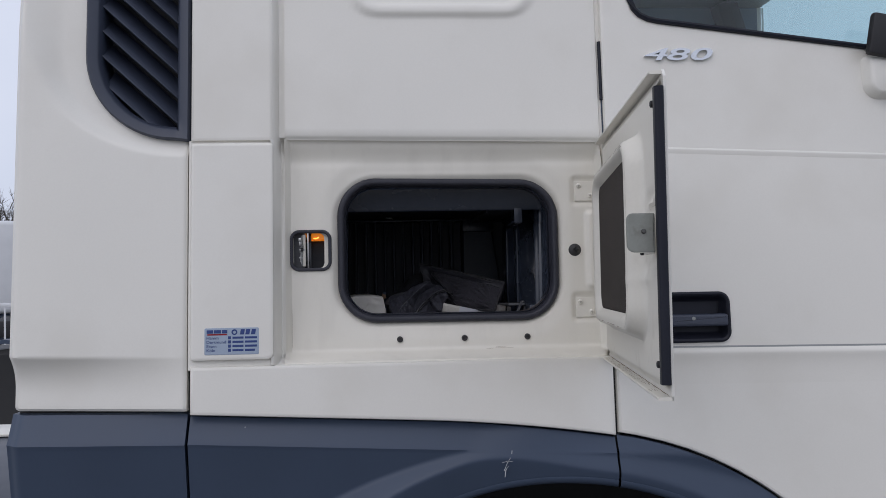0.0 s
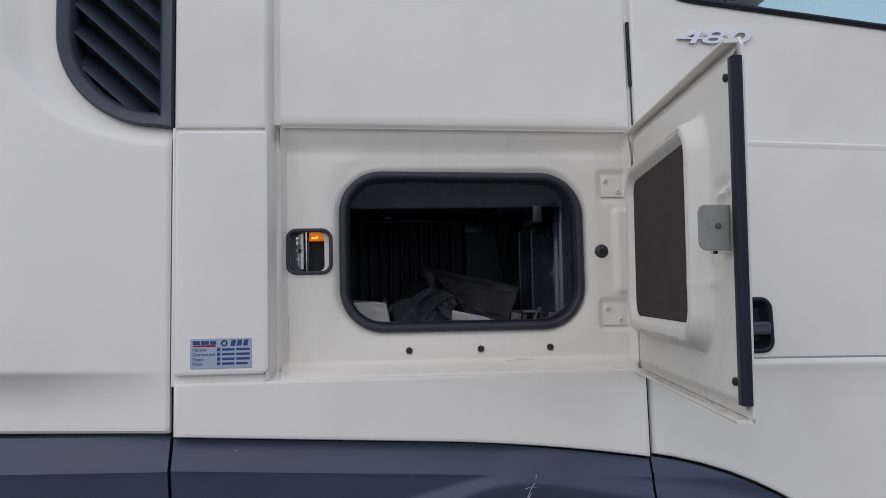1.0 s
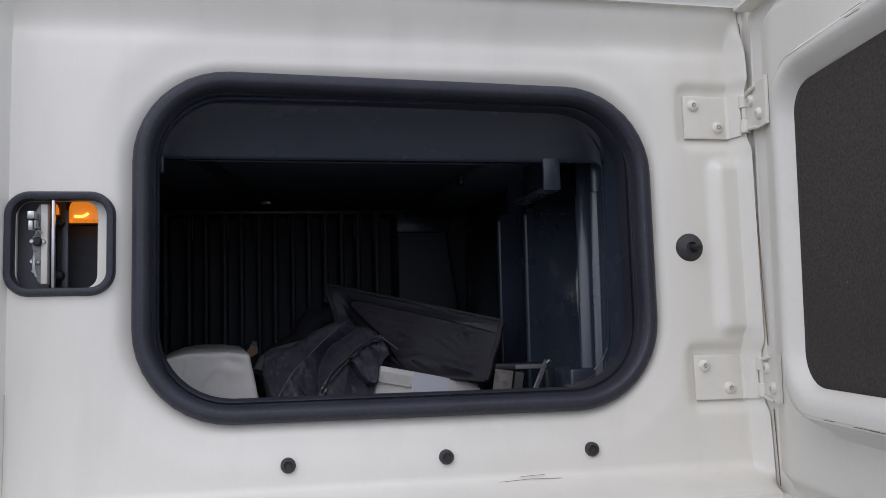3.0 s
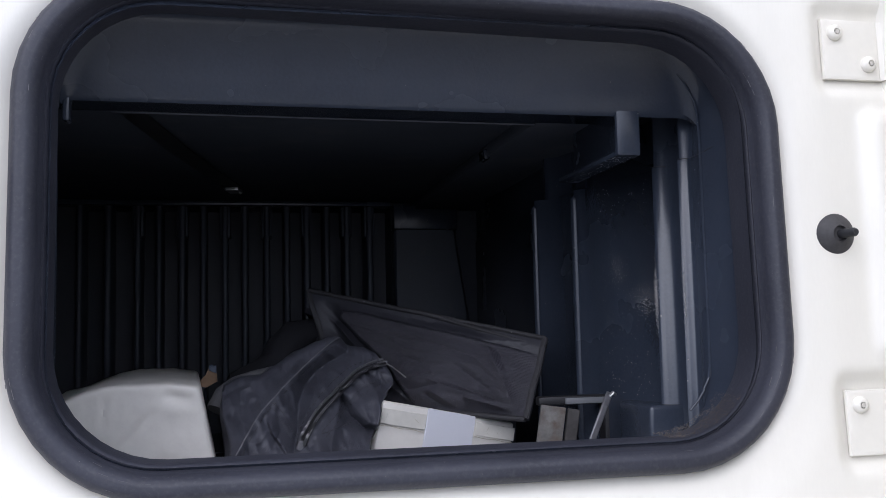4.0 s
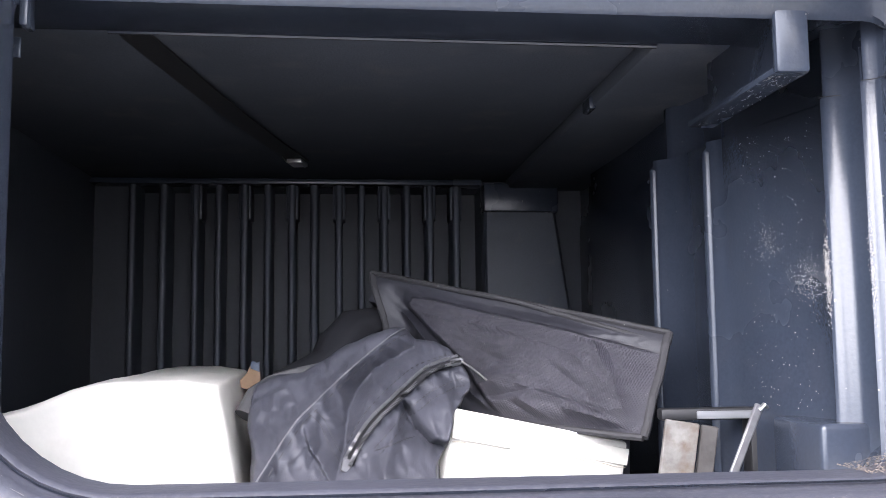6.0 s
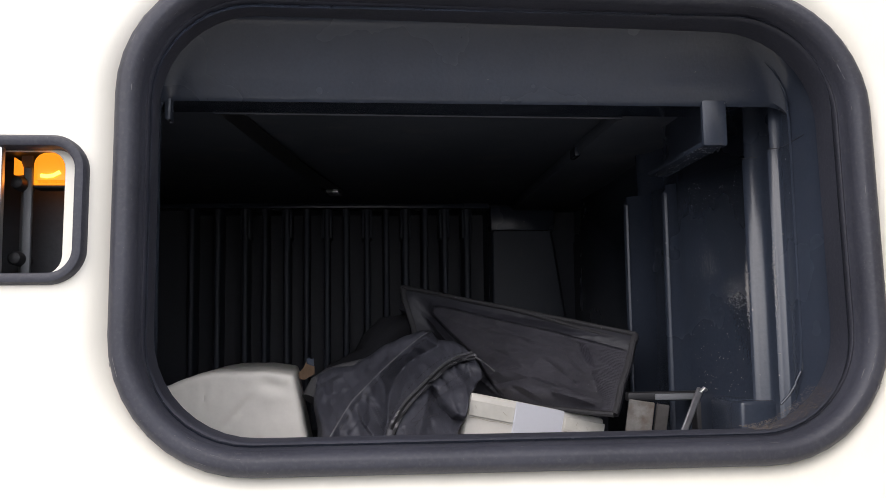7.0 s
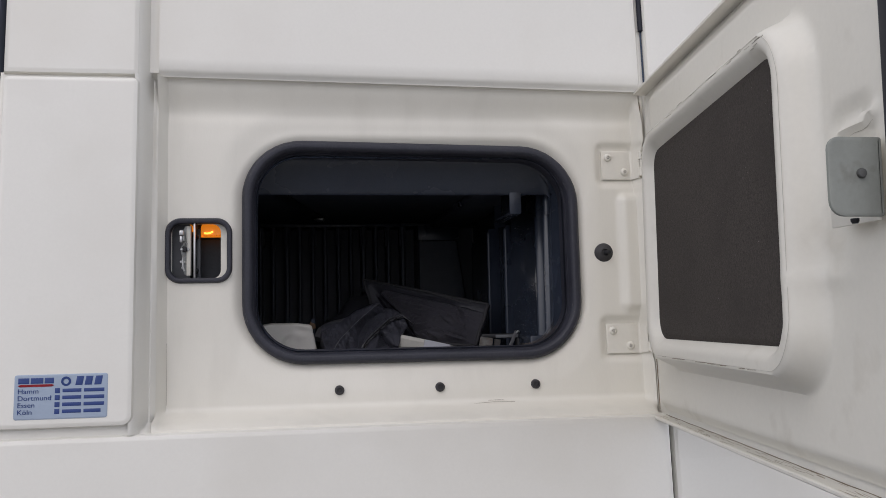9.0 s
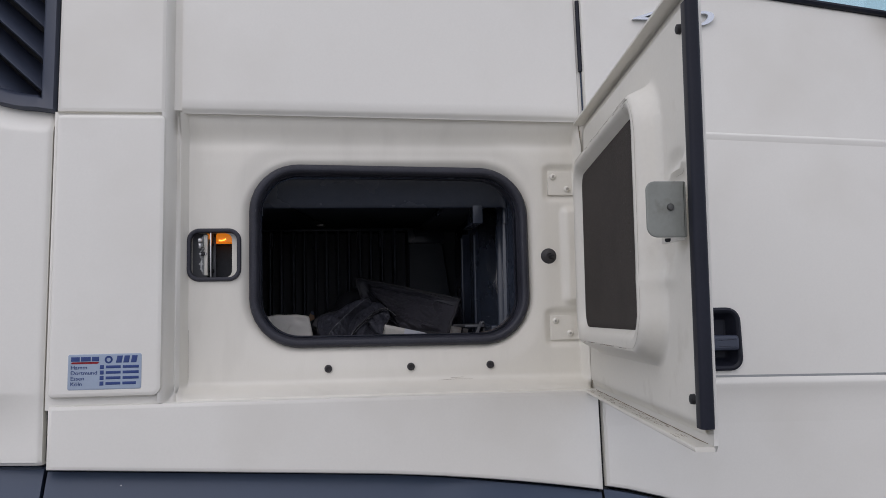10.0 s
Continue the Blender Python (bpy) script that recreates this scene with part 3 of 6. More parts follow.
# latch plate with its bolt and catch
def on_edge(x, d, z):
    """On the striker plate, which stands square to the hatch and faces its free edge."""
    return Vector((x - 0.0110, 1.010 - d, z))


latch = part("latch_plate", plate(rr(0.3790, 0.4205, 1.6505, 1.7068, (0.011, 0.002, 0.002, 0.009), 5), 0.0, 0.0025, 0.0008, put=on_edge), ZINC, hatch, "grey zinc striker plate")
part("latch_bolt", lathe([(0.0036, 0), (0.0036, 0.0016), (0.0030, 0.0028), (0.0010, 0.0032)], Matrix.Translation((0.3925, 1.0102, 1.6808)) @ Matrix.Rotation(radians(90), 4, "X"), 16), BOLT, latch)
part("latch_bracket", box(0.4060, 0.4090, 1.012, 1.071, 1.648, 1.7075, 0.001), CREAM, latch)
part("catch", lathe([(0.0030, 0), (0.0030, 0.002), (0.002, 0.0035)], Matrix.Translation((0.3925, 1.020, 1.6500)) @ Matrix.Rotation(radians(180), 4, "X"), 12), DEEP, latch)

# painted jamb between the frame and the hatch
part("hinge_jamb", plate([(0.5058, 1.447), (0.540, 1.447), (0.540, 1.917), (0.5058, 1.917)], -0.031, 0.03, 0.002), CREAM, truck)

part("jamb_fillet", tube([Vector((0.5125, 1.6905, z)) for z in (1.448, 1.6, 1.75, 1.906)], 0.0060, 10), CREAM, truck)
# Thin brown tubes stand in for the dark of the jamb's gap.
for z0, z1 in ((1.452, 1.522), (1.582, 1.778), (1.838, 1.902)):
    part("gap_shade_line", tube([S(0.5049, -0.0275, z) for z in steps(z0, z1, 0.03)], 0.0006, 6), DIRT_AND_GAP_SHADE, truck, "brown line for the shade of the narrow gap beside the frame")

# hinges
for z0, z1, x0 in ((1.7865, 1.8297, 0.4465), (1.5300, 1.5730, 0.4425)):
    zc = (z0 + z1) / 2
    hinge = part("hinge", plate([(x0, z0), (0.491, z0), (0.491, z1), (x0, z1)], -0.0535, 0.003, 0.001, put=F), CREAM, truck, "painted steel hatch hinge")
    # the plate's end bends out to the barrel
    bend = bmesh.new()
    loft(bend, [[F(x, d, z0 + e), F(x, d, z1 - e), F(x + 0.0006, d - 0.0028, z1 - e), F(x + 0.0006, d - 0.0028, z0 + e)] for x, d, e in ((0.4905, -0.0535, 0.0), (0.4935, -0.0520, 0.0004), (0.4965, -0.0440, 0.0008), (0.4995, -0.0385, 0.0012))], cap0=True, cap1=True)
    part("bent_end", bend, CREAM, hinge)
    for dx, dz in ((0.0095, 0.0117), (0.0347, -0.0103)):
        torx_screw(facing(x0 + dx, -0.0535, zc + dz), hinge)
    for za, zb in ((z0 + 0.003, z0 + 0.016), (z0 + 0.028, z1 - 0.003)):
        part("knuckle", lathe([(0.0044, 0), (0.0050, 0.0006), (0.0050, zb - za - 0.0006), (0.0044, zb - za)], Matrix.Translation(F(0.5022, -0.0362, za)), 16), CREAM, hinge)
    part("hinge_pin", lathe([(0.0030, 0), (0.0030, z1 - z0 - 0.008)], Matrix.Translation(F(0.5022, -0.0362, z0 + 0.004)), 12), CREAM, hinge)
    # leaf on the hatch, with a turned-up outer edge and folded upper and lower edges
    a, b = F(0.5060, -0.0325, zc), H(0.047, 0.0125, zc)
    arm = bmesh.new()
    loft(arm, [[p + Vector((0, 0, h)) for h in (-lo, hi)] + [p + HN * 0.0028 + Vector((0, 0, h)) for h in (hi, -lo)]
               for p, lo, hi in ((a, 0.0165, 0.0170), (a.lerp(b, 0.35), 0.0190, 0.0195), (a.lerp(b, 0.6), 0.0205, 0.0225), (b, 0.0205, 0.0225))], cap0=True, cap1=True)
    leaf = part("hinge_leaf", arm, CREAM, hinge)
    lip = bmesh.new()
    loft(lip, [[p + Vector((0, 0, h)) for h in (-0.0205, 0.0250)] + [p + HU * 0.0028 + Vector((0, 0, h)) for h in (0.0250, -0.0205)] for p in (b, b + HN * 0.0036)], cap0=True, cap1=True)
    part("outer_edge", lip, CREAM, leaf)
    for lo, h0, h1 in ((0.0, 0.0165, 0.0235), (0.1, -0.0165, -0.0215)):
        part("strap", tube([a.lerp(b, f) + HN * w + Vector((0, 0, h0 + (h1 - h0) * f)) for f, w in ((lo, 0.003), (0.15 + lo, 0.0052), (0.40 + lo, 0.0050), (0.55 + lo, 0.0022))], 0.0021, 8, flat=0.8), CREAM, leaf)
    for f, dz in ((0.30, 0.0095), (0.72, -0.0080)):
        torx_screw(Matrix.Translation(a.lerp(b, f) + HN * 0.0028 + Vector((0, 0, dz))) @ HN.to_track_quat("Z", "Y").to_matrix().to_4x4(), leaf)

# ---- latch pocket ----
pocket = part("latch_pocket", merge(
    box(-0.180, -0.086, 1.790, 1.794, 1.640, 1.735, 0),
    box(-0.181, -0.1780, 1.734, 1.792, 1.640, 1.735, 0.001),
    box(-0.180, -0.086, 1.734, 1.792, 1.7305, 1.734, 0.001),
    box(-0.180, -0.086, 1.734, 1.792, 1.640, 1.6435, 0.001)), CASTING, truck)
side = bmesh.new()
hole = rr(-0.1722, -0.1062, 1.6475, 1.7235, 0.0115, 6)
frame_ = rr(-0.1780, -0.0925, 1.6430, 1.7285, 0.016, 6)
loft(side, [[F(x, d, z) for x, z in pts] for pts, d in ((frame_, -0.064), (frame_, -0.0605), (grow(hole, 0.0006), -0.0605), (hole, -0.0612), (hole, -0.066))])
# Added paler panel in place of light on the pocket's left side.
part("pale_pocket_fill", box(-0.180, -0.1500, 1.740, 1.7425, 1.640, 1.735, 0.0005), GUIDE, pocket)
part("slotted_sheet", side, CREAM, pocket, "white slotted inner sheet")
# mechanism: a cut plate with a pale strip, a bright edge, a lever, blocks and rivets
def upright(pts, y, thick, r=0.0006):
    return plate(pts, -y, thick, r, put=lambda x, d, z: Vector((x, -d, z)))


catch = part("latch_case", upright([(-0.1540, 1.7215), (-0.1570, 1.7150), (-0.1570, 1.6960), (-0.1600, 1.6920), (-0.1600, 1.6830), (-0.1578, 1.6790), (-0.1582, 1.6620), (-0.1555, 1.6540), (-0.1520, 1.6515), (-0.1460, 1.6515), (-0.1460, 1.7215)], 1.7225, 0.004), PLATE, pocket, "grey zinc latch mechanism")
part("pale_strip", box(-0.1522, -0.1466, 1.7190, 1.7222, 1.6520, 1.7205, 0.0006), CREAM, catch)
part("latch_edge", box(-0.1418, -0.1392, 1.7105, 1.7165, 1.6475, 1.7235, 0.0007), STEEL, catch)
part("striker_block", box(-0.1605, -0.1545, 1.7060, 1.7200, 1.7065, 1.7135, 0.0012), STEEL, catch)
part("striker_foot", box(-0.1600, -0.1560, 1.7075, 1.7200, 1.6970, 1.7055, 0.0010), STEEL, catch)
part("striker_foot", box(-0.1556, -0.1535, 1.7085, 1.7200, 1.6985, 1.7060, 0.0008), PLATE, catch)
part("cam_lever", tube([(-0.1552, 1.7145, 1.6935), (-0.1548, 1.7135, 1.6968), (-0.1520, 1.7135, 1.6975), (-0.1508, 1.7150, 1.6950)], 0.0012, 8), STEEL, catch)
part("cam", lathe([(0.0040, -0.006), (0.0040, 0.0), (0.0030, 0.0012), (0.0012, 0.0014)], Matrix.Translation((-0.1545, 1.7150, 1.6882)) @ Matrix.Rotation(radians(90), 4, "X"), 14), DEEP, catch)
part("cam_pin", lathe([(0.0020, -0.006), (0.0022, 0.001), (0.0014, 0.0022)], Matrix.Translation((-0.1580, 1.7140, 1.6880)) @ Matrix.Rotation(radians(90), 4, "X"), 12), STEEL, catch)
part("release_lever", tube([(-0.1535, 1.7150, 1.6802), (-0.1562, 1.7140, 1.6795), (-0.1566, 1.7140, 1.6740), (-0.1565, 1.7140, 1.6640), (-0.1545, 1.7150, 1.6580)], 0.0013, 8, flat=0.6), STEEL, catch)
for x, z, r in ((-0.1548, 1.7005, 0.0017), (-0.1500, 1.6880, 0.0022), (-0.1545, 1.6705, 0.0017), (-0.1588, 1.6712, 0.0022), (-0.1578, 1.6628, 0.0015)):
    part("rivet", lathe([(r, -0.005), (r, 0.0008), (r * 0.7, 0.0016)], Matrix.Translation((x, 1.7185, z)) @ Matrix.Rotation(radians(90), 4, "X"), 12), STEEL, catch)
# grey guide beside the lamp, with its rubber bumpers
part("guide_strip", merge(box(-0.1500, -0.1428, 1.7720, 1.776, 1.6440, 1.7310, 0.0008), box(-0.1428, -0.1372, 1.7560, 1.760, 1.6440, 1.7200, 0.0015)), GUIDE, pocket, "grey guide strip")
for z in (1.7085, 1.6605):
    part("rubber_bumper", lathe([(0.0030, -0.024), (0.0046, -0.010), (0.0047, -0.002), (0.0036, 0.0022), (0.0012, 0.0034)], Matrix.Translation((-0.1440, 1.7500, z)) @ Matrix.Rotation(radians(90), 4, "X"), 16), DEEP, pocket)
lamp = part("amber_lamp", upright(rr(-0.1368, -0.0985, 1.7080, 1.7295, (0.001, 0.001, 0.008, 0.008), 6), 1.7560, 0.014, 0.0015), AMBER, pocket, "glowing amber lamp lens")
part("lamp_rim", box(-0.1366, -0.0985, 1.7550, 1.770, 1.7062, 1.7078, 0.0005), DEEP, lamp)
part("filament", tube([(-0.1318, 1.7555, 1.7142), (-0.1282, 1.7553, 1.7136), (-0.1240, 1.7553, 1.7142), (-0.1200, 1.7555, 1.7165)], 0.0012, 8), GLOW, lamp)
# Glowing amber patch painted as the lamp's reflection, no second lamp.
part("amber_reflection", upright([(-0.1540, 1.7175), (-0.1482, 1.7175), (-0.1484, 1.7225), (-0.1500, 1.7265), (-0.1540, 1.7290)], 1.7700, 0.004), AMBER, pocket)

# ---- locker liner ----
liner = part("locker_liner", box(-0.300, 0.43, 1.72, 2.50, 1.474, 1.480, 0.001), LINER, truck, "black moulded plastic locker liner")
collar = bmesh.new()
def at_y(pts, y, follow=0.0):
    return [Vector((x, y + follow * (z - 1.68), z)) for x, z in pts]
loft(collar, [at_y(rr(-0.056, 0.3845, 1.5445, 1.818, 0.062, 10), 1.722, 0.035), at_y(rr(-0.062, 0.3925, 1.536, 1.827, 0.066, 10), 1.733, 0.035),
              at_y(rr(-0.064, 0.3945, 1.534, 1.8295, 0.066, 10), 1.746, 0.03), at_y(rr(-0.064, 0.3925, 1.534, 1.8280, (0.06, 0.055, 0.058, 0.052), 10), 1.758, 0.015),
              at_y(rr(-0.064, 0.3895, 1.534, 1.8210, (0.05, 0.05, 0.046, 0.040), 10), 1.768), at_y(rr(-0.064, 0.3870, 1.533, 1.8060, (0.05, 0.05, 0.032, 0.028), 10), 1.777),
              at_y(rr(-0.064, 0.3852, 1.533, 1.7900, (0.05, 0.05, 0.020, 0.016), 10), 1.7838), at_y(rr(-0.064, 0.3900, 1.531, 1.7775, (0.05, 0.05, 0.022, 0.010), 10), 1.7885),
              at_y(rr(-0.065, 0.3950, 1.530, 1.7740, (0.05, 0.05, 0.022, 0.008), 10), 1.7925), at_y(rr(-0.068, 0.3950, 1.528, 1.7760, (0.05, 0.05, 0.022, 0.008), 10), 1.797),
              at_y(rr(-0.078, 0.3950, 1.522, 1.7860, (0.04, 0.05, 0.012, 0.008), 10), 1.806), at_y(rr(-0.095, 0.3950, 1.515, 1.7900, (0.04, 0.05, 0.012, 0.012), 10), 1.840)])
part("collar", collar, LINER, liner)
part("header", box(-0.30, 0.43, 1.806, 1.877, 1.7868, 1.8300, 0.003), LINER, liner)
part("header_lip", tube([(-0.043, 1.877, 1.7872), (0.10, 1.877, 1.7866), (0.289, 1.880, 1.7868)], 0.0013, 6), LINER, liner)
part("ceiling_panel", box(-0.30, 0.43, 1.876, 2.49, 1.8005, 1.832, 0.001), LIFTED_CEILING, liner, "dark grey ceiling, tone lifted as by haze")
part("ceiling_side_panel", box(0.2890, 0.43, 1.8765, 2.44, 1.7875, 1.8020, 0.004), LIFTED_CEILING, liner)
part("ceiling_tab", box(0.286, 0.292, 2.030, 2.052, 1.7860, 1.7960, 0.0015), LINER, liner, "pale moulded tab")
# flat black band across the ceiling with a small steel clip at its end
band_way = Vector((0.080, 0.402, 0)).normalized()
band_side = Vector((band_way.y, -band_way.x, 0))
band_bm = bmesh.new()
loft(band_bm, [[Vector((-0.037, 1.915, 0)) + band_way * a + band_side * b + Vector((0, 0, 1.7985 - 0.0035 * math.sin(math.pi * a / 0.42) + (0.0016 if b * c > 0 else 0)))
                for b, c in ((-0.010, 1), (0.010, -1), (0.010, 1), (-0.010, -1))] for a in steps(0.0, 0.415, 0.02)], cap0=True, cap1=True)
part("ceiling_band", band_bm, DEEP, liner, "black band across the ceiling")
clip_at = Vector((-0.037, 1.915, 1.7950)) + band_way * 0.405
part("band_clip", box(-0.008, 0.008, -0.014, 0.014, -0.0022, 0.0022, 0.0008, Matrix.Translation(clip_at) @ Matrix.Rotation(math.atan2(-band_way.x, band_way.y), 4, "Z")), STEEL, liner, "small steel clip")
for b, a0, a1 in ((-0.0055, -0.040, -0.020), (0.006, -0.004, 0.010)):
    part("clip_wire", tube([clip_at + band_way * a0 + band_side * b + Vector((0, 0, -0.0012)), clip_at + band_way * a1 + band_side * b + Vector((0, 0, -0.0034))], 0.0007, 6), STEEL, liner)
part("left_wall", box(-0.212, -0.205, 1.84, 2.49, 1.478, 1.83, 0.001), LIFTED_BACKING, liner)
part("corner_stub", box(-0.0625, -0.0580, 1.790, 1.802, 1.7600, 1.7860, 0.0015), LINER, liner)
tab = part("corner_tab", box(-0.0785, -0.0690, 1.813, 1.8155, 1.7510, 1.7620, 0.0010), LINER, liner, "moulded tab with a screw hole")
part("tab_hole", lathe([(0.0019, -0.0008), (0.0019, 0.0006), (0.0010, 0.0007)], Matrix.Translation((-0.0738, 1.8130, 1.7568)) @ Matrix.Rotation(radians(90), 4, "X"), 12), DEEP, tab)
back = bmesh.new()
prof = [(-0.300, 2.452), (-0.1640, 2.452)]
RIBS = (-0.157, -0.1215, -0.0840, -0.0570, -0.0270, 0.0005, 0.0290, 0.0555, 0.0850, 0.1120, 0.1395, 0.1670, 0.1950, 0.2270)
prof += [(-0.1635, 2.500), (0.2590, 2.500), (0.2600, 2.452), (0.43, 2.452)]
loft(back, [[Vector((x, y, z)) for x, y in prof] for z in (1.478, 1.65, 1.7915)] + [[Vector((x, 2.452, z)) for x, y in prof] for z in (1.7918, 1.83)], closed=False)
part("back_panel", back, LIFTED_HOLLOW, liner, "black hollow behind the ribs, tone lifted as by haze", smooth=25)
for i, x0 in enumerate(RIBS):
    rib = bmesh.new()
    w = 0.0044 + 0.0005 * (i % 3 == 1)
    sec = [(-w, 0.046), (-w, 0.004), (-0.8 * w, 0.0016), (-0.4 * w, 0.0002), (0.4 * w, 0.0002), (0.8 * w, 0.0016), (w, 0.004), (w, 0.046)]
    loft(rib, [[Vector((x0 + a, 2.4325 + c, z)) for a, c in sec] for z in (1.479, 1.60, 1.7914)], cap0=True, cap1=True)
    part("rib", rib, LIFTED_BACKING, liner, smooth=50)
part("back_lip", box(-0.205, 0.258, 2.426, 2.453, 1.7915, 1.7990, 0.0020), LINER, liner)
back_box = bmesh.new()
loft(back_box, [[Vector((0.2605, 2.456, z)), Vector((0.2605, 2.428 + c, z)), Vector((0.2635, 2.425 + c, z)), Vector((xr - 0.004, 2.425 + c, z)), Vector((xr, 2.430 + c, z)), Vector((xr, 2.456, z))]
                for z, xr, c in ((1.478, 0.388, 0.006), (1.60, 0.372, 0.003), (1.7560, 0.3490, 0.0), (1.7585, 0.3485, 0.0))], closed=False)
part("back_box", back_box, LIFTED_BACKING, liner, smooth=30)
part("back_box_lip", box(0.2595, 0.3510, 2.4200, 2.4535, 1.7590, 1.7935, 0.0020), LINER, liner)
for i in (2, 4, 6, 8, 10, 12, 13):
    part("rib_cap", box(RIBS[i] - 0.0075, RIBS[i] + 0.0075, 2.4370, 2.4700, 1.7500, 1.7914, 0.0020), LIFTED_BACKING, liner)
wallr = bmesh.new()
prof = [(0.3865, 1.7830), (0.3850, 1.7834), (0.3846, 1.7850), (0.3856, 1.7960), (0.3858, 1.8030), (0.3848, 1.8042), (0.3818, 1.8052), (0.3796, 1.8062), (0.3786, 1.8074), (0.3800, 1.8086), (0.3865, 1.8098), (0.3900, 1.8140),
        (0.3900, 1.8240), (0.3868, 1.8330), (0.3848, 1.8376), (0.3800, 1.8396), (0.3765, 1.8416), (0.3746, 1.8436), (0.3752, 1.8450), (0.3780, 1.8468), (0.3830, 1.8500),
        (0.3610, 1.936), (0.3590, 1.950), (0.3545, 1.956), (0.3525, 1.962), (0.3532, 1.968), (0.3575, 1.972), (0.3470, 2.022), (0.3400, 2.027), (0.3372, 2.033), (0.3380, 2.040), (0.3530, 2.046), (0.3610, 2.056), (0.366, 2.20), (0.3635, 2.322), (0.3665, 2.332), (0.385, 2.345), (0.385, 2.475)]
loft(wallr, [[Vector((x, y, z)) for x, y in prof] for z in (1.478, 1.7445)] + [[Vector((x + (0.012 if 1.954 < y < 2.05 else 0.0018), y, z)) for x, y in prof] for z in (1.7460, 1.83)], closed=False)
part("ribbed_side", wallr, LINER, liner, smooth=60)
part("wall_foot", box(0.3590, 0.400, 1.832, 1.892, 1.4795, 1.5565, 0.0035, n=3), LINER, liner, "moulded foot of the side wall")
for x, y in ((0.3535, 1.9635), (0.3385, 2.0345)):
    part("wall_bead", tube([(x, y, 1.479), (x, y, 1.60), (x, y, 1.736), (x + 0.004, y, 1.7435)], 0.0042, 10), LINER, liner)
part("collar_bead", tube([(0.366, 1.7775, 1.8040), (0.372, 1.7785, 1.7985), (0.3768, 1.7795, 1.7915), (0.3802, 1.7803, 1.7835), (0.3825, 1.7810, 1.7745), (0.3838, 1.7817, 1.764), (0.3844, 1.7822, 1.74), (0.3846, 1.7825, 1.70), (0.3848, 1.7825, 1.60), (0.3843, 1.7823, 1.590), (0.3826, 1.7820, 1.580), (0.3785, 1.7812, 1.5715), (0.3730, 1.7805, 1.564), (0.3660, 1.7800, 1.5572)], 0.0009, 6), LINER, liner)
part("groove_bead", tube([(0.3890, 1.8230, 1.770), (0.3890, 1.8230, 1.70), (0.3890, 1.8230, 1.652)], 0.0011, 6), LINER, liner)
part("moulding_crack", tube([(0.3786, 1.8065, 1.7455), (0.3846, 1.8010, 1.7452), (0.3852, 1.7950, 1.7452), (0.3848, 1.7840, 1.7455), (0.3885, 1.7700, 1.7485)], 0.00028, 5), DEEP, liner)
part("moulding_crack", tube([(0.3740, 1.8440, 1.7455), (0.3764, 1.8385, 1.7452), (0.3830, 1.8355, 1.7450)], 0.00032, 5), DEEP, liner)
scuff_paint = mat("pale_scuffs", (0.30, 0.29, 0.28), 0.8, vary=0.3, scale=90)
# abrasion on the side wall's beads and dust on the collar
rng = random.Random(9)
chips = []
for i in range(1500):
    kind_ = rng.random()
    if kind_ < 0.4:
        yy, xx, z = 1.8445 + rng.gauss(0, 0.0018), 0.3744, rng.gauss(1.640, 0.011)
    elif kind_ < 0.6:
        yy, xx, z = 1.8060 + rng.gauss(0, 0.0013), 0.3788, rng.gauss(1.643, 0.016)
    elif kind_ < 0.85:
        yy, z = (1.872, 1.640) if rng.random() < 0.7 else (1.905, 1.665)
        yy, z = yy + rng.gauss(0, 0.007), z + rng.gauss(0, 0.007)
        xx = 0.3831 - 0.262 * (yy - 1.8500)
    else:
        yy, z = rng.uniform(1.865, 1.93), rng.uniform(1.56, 1.74)
        xx = 0.3831 - 0.262 * (yy - 1.8500)
    if yy < 1.8520 and kind_ >= 0.6:
        continue
    size = rng.uniform(0.00009, 0.00032)
    chips.append(tube([(xx, yy, z), (xx, yy + rng.uniform(-0.0003, 0.0003), z + rng.uniform(0.0001, 0.0006))], size, 3))
scuffs = part("abrasion", merge(*chips), scuff_paint, liner, "pale abrasion marks")
scuffs["kind"] = "stuff"
chips = []
for i in range(420):
    x = rng.uniform(0.20, 0.385) if rng.random() < 0.75 else rng.uniform(-0.03, 0.2)
    y = rng.uniform(1.738, 1.790)
    zz = 1.5345 + 0.066 - math.sqrt(max(0.0, 0.066 ** 2 - max(0.0, x - 0.330) ** 2))
    chips.append(tube([(x, y, zz + 0.0002), (x + rng.uniform(0.0004, 0.003), y + rng.uniform(-0.001, 0.001), zz + 0.0003)], rng.uniform(0.0002, 0.0007), 4, flat=0.4))
edge_line = grow(rr(*SEAL[:4], SEAL[4], 24), -0.0090)
low_right = [p for p in edge_line if p[0] > 0.16 and p[1] < 1.572]
for i in range(1100):
    k = rng.randrange(len(low_right) - 1)
    f = rng.random()
    x, z = (low_right[k][j] + f * (low_right[k + 1][j] - low_right[k][j]) for j in (0, 1))
    p = seal_at(x, -rng.uniform(0.067, 0.100), z) + Vector((-0.0006, 0, 0.0008))
    chips.append(tube([p, p + Vector((rng.uniform(0.0002, 0.0009), rng.uniform(-0.0005, 0.0005), 0.0001))], abs(rng.gauss(0, 0.00018)) + 0.00006, 3, flat=0.5))
dust = part("dust", merge(*chips), mat("brown_dust", (0.105, 0.085, 0.070), 0.95, vary=0.3, scale=90), liner, "brown dust in the collar")
dust["kind"] = "stuff"
part("ceiling_rail", merge(box(0.3215, 0.3405, 1.7885, 1.7945, 1.7440, 1.7900, 0.0022), box(0.3220, 0.3402, 1.7905, 1.918, 1.7443, 1.7485, 0.0012), box(0.3365, 0.3403, 1.7905, 1.918, 1.7460, 1.7960, 0.0012)), LINER, liner)
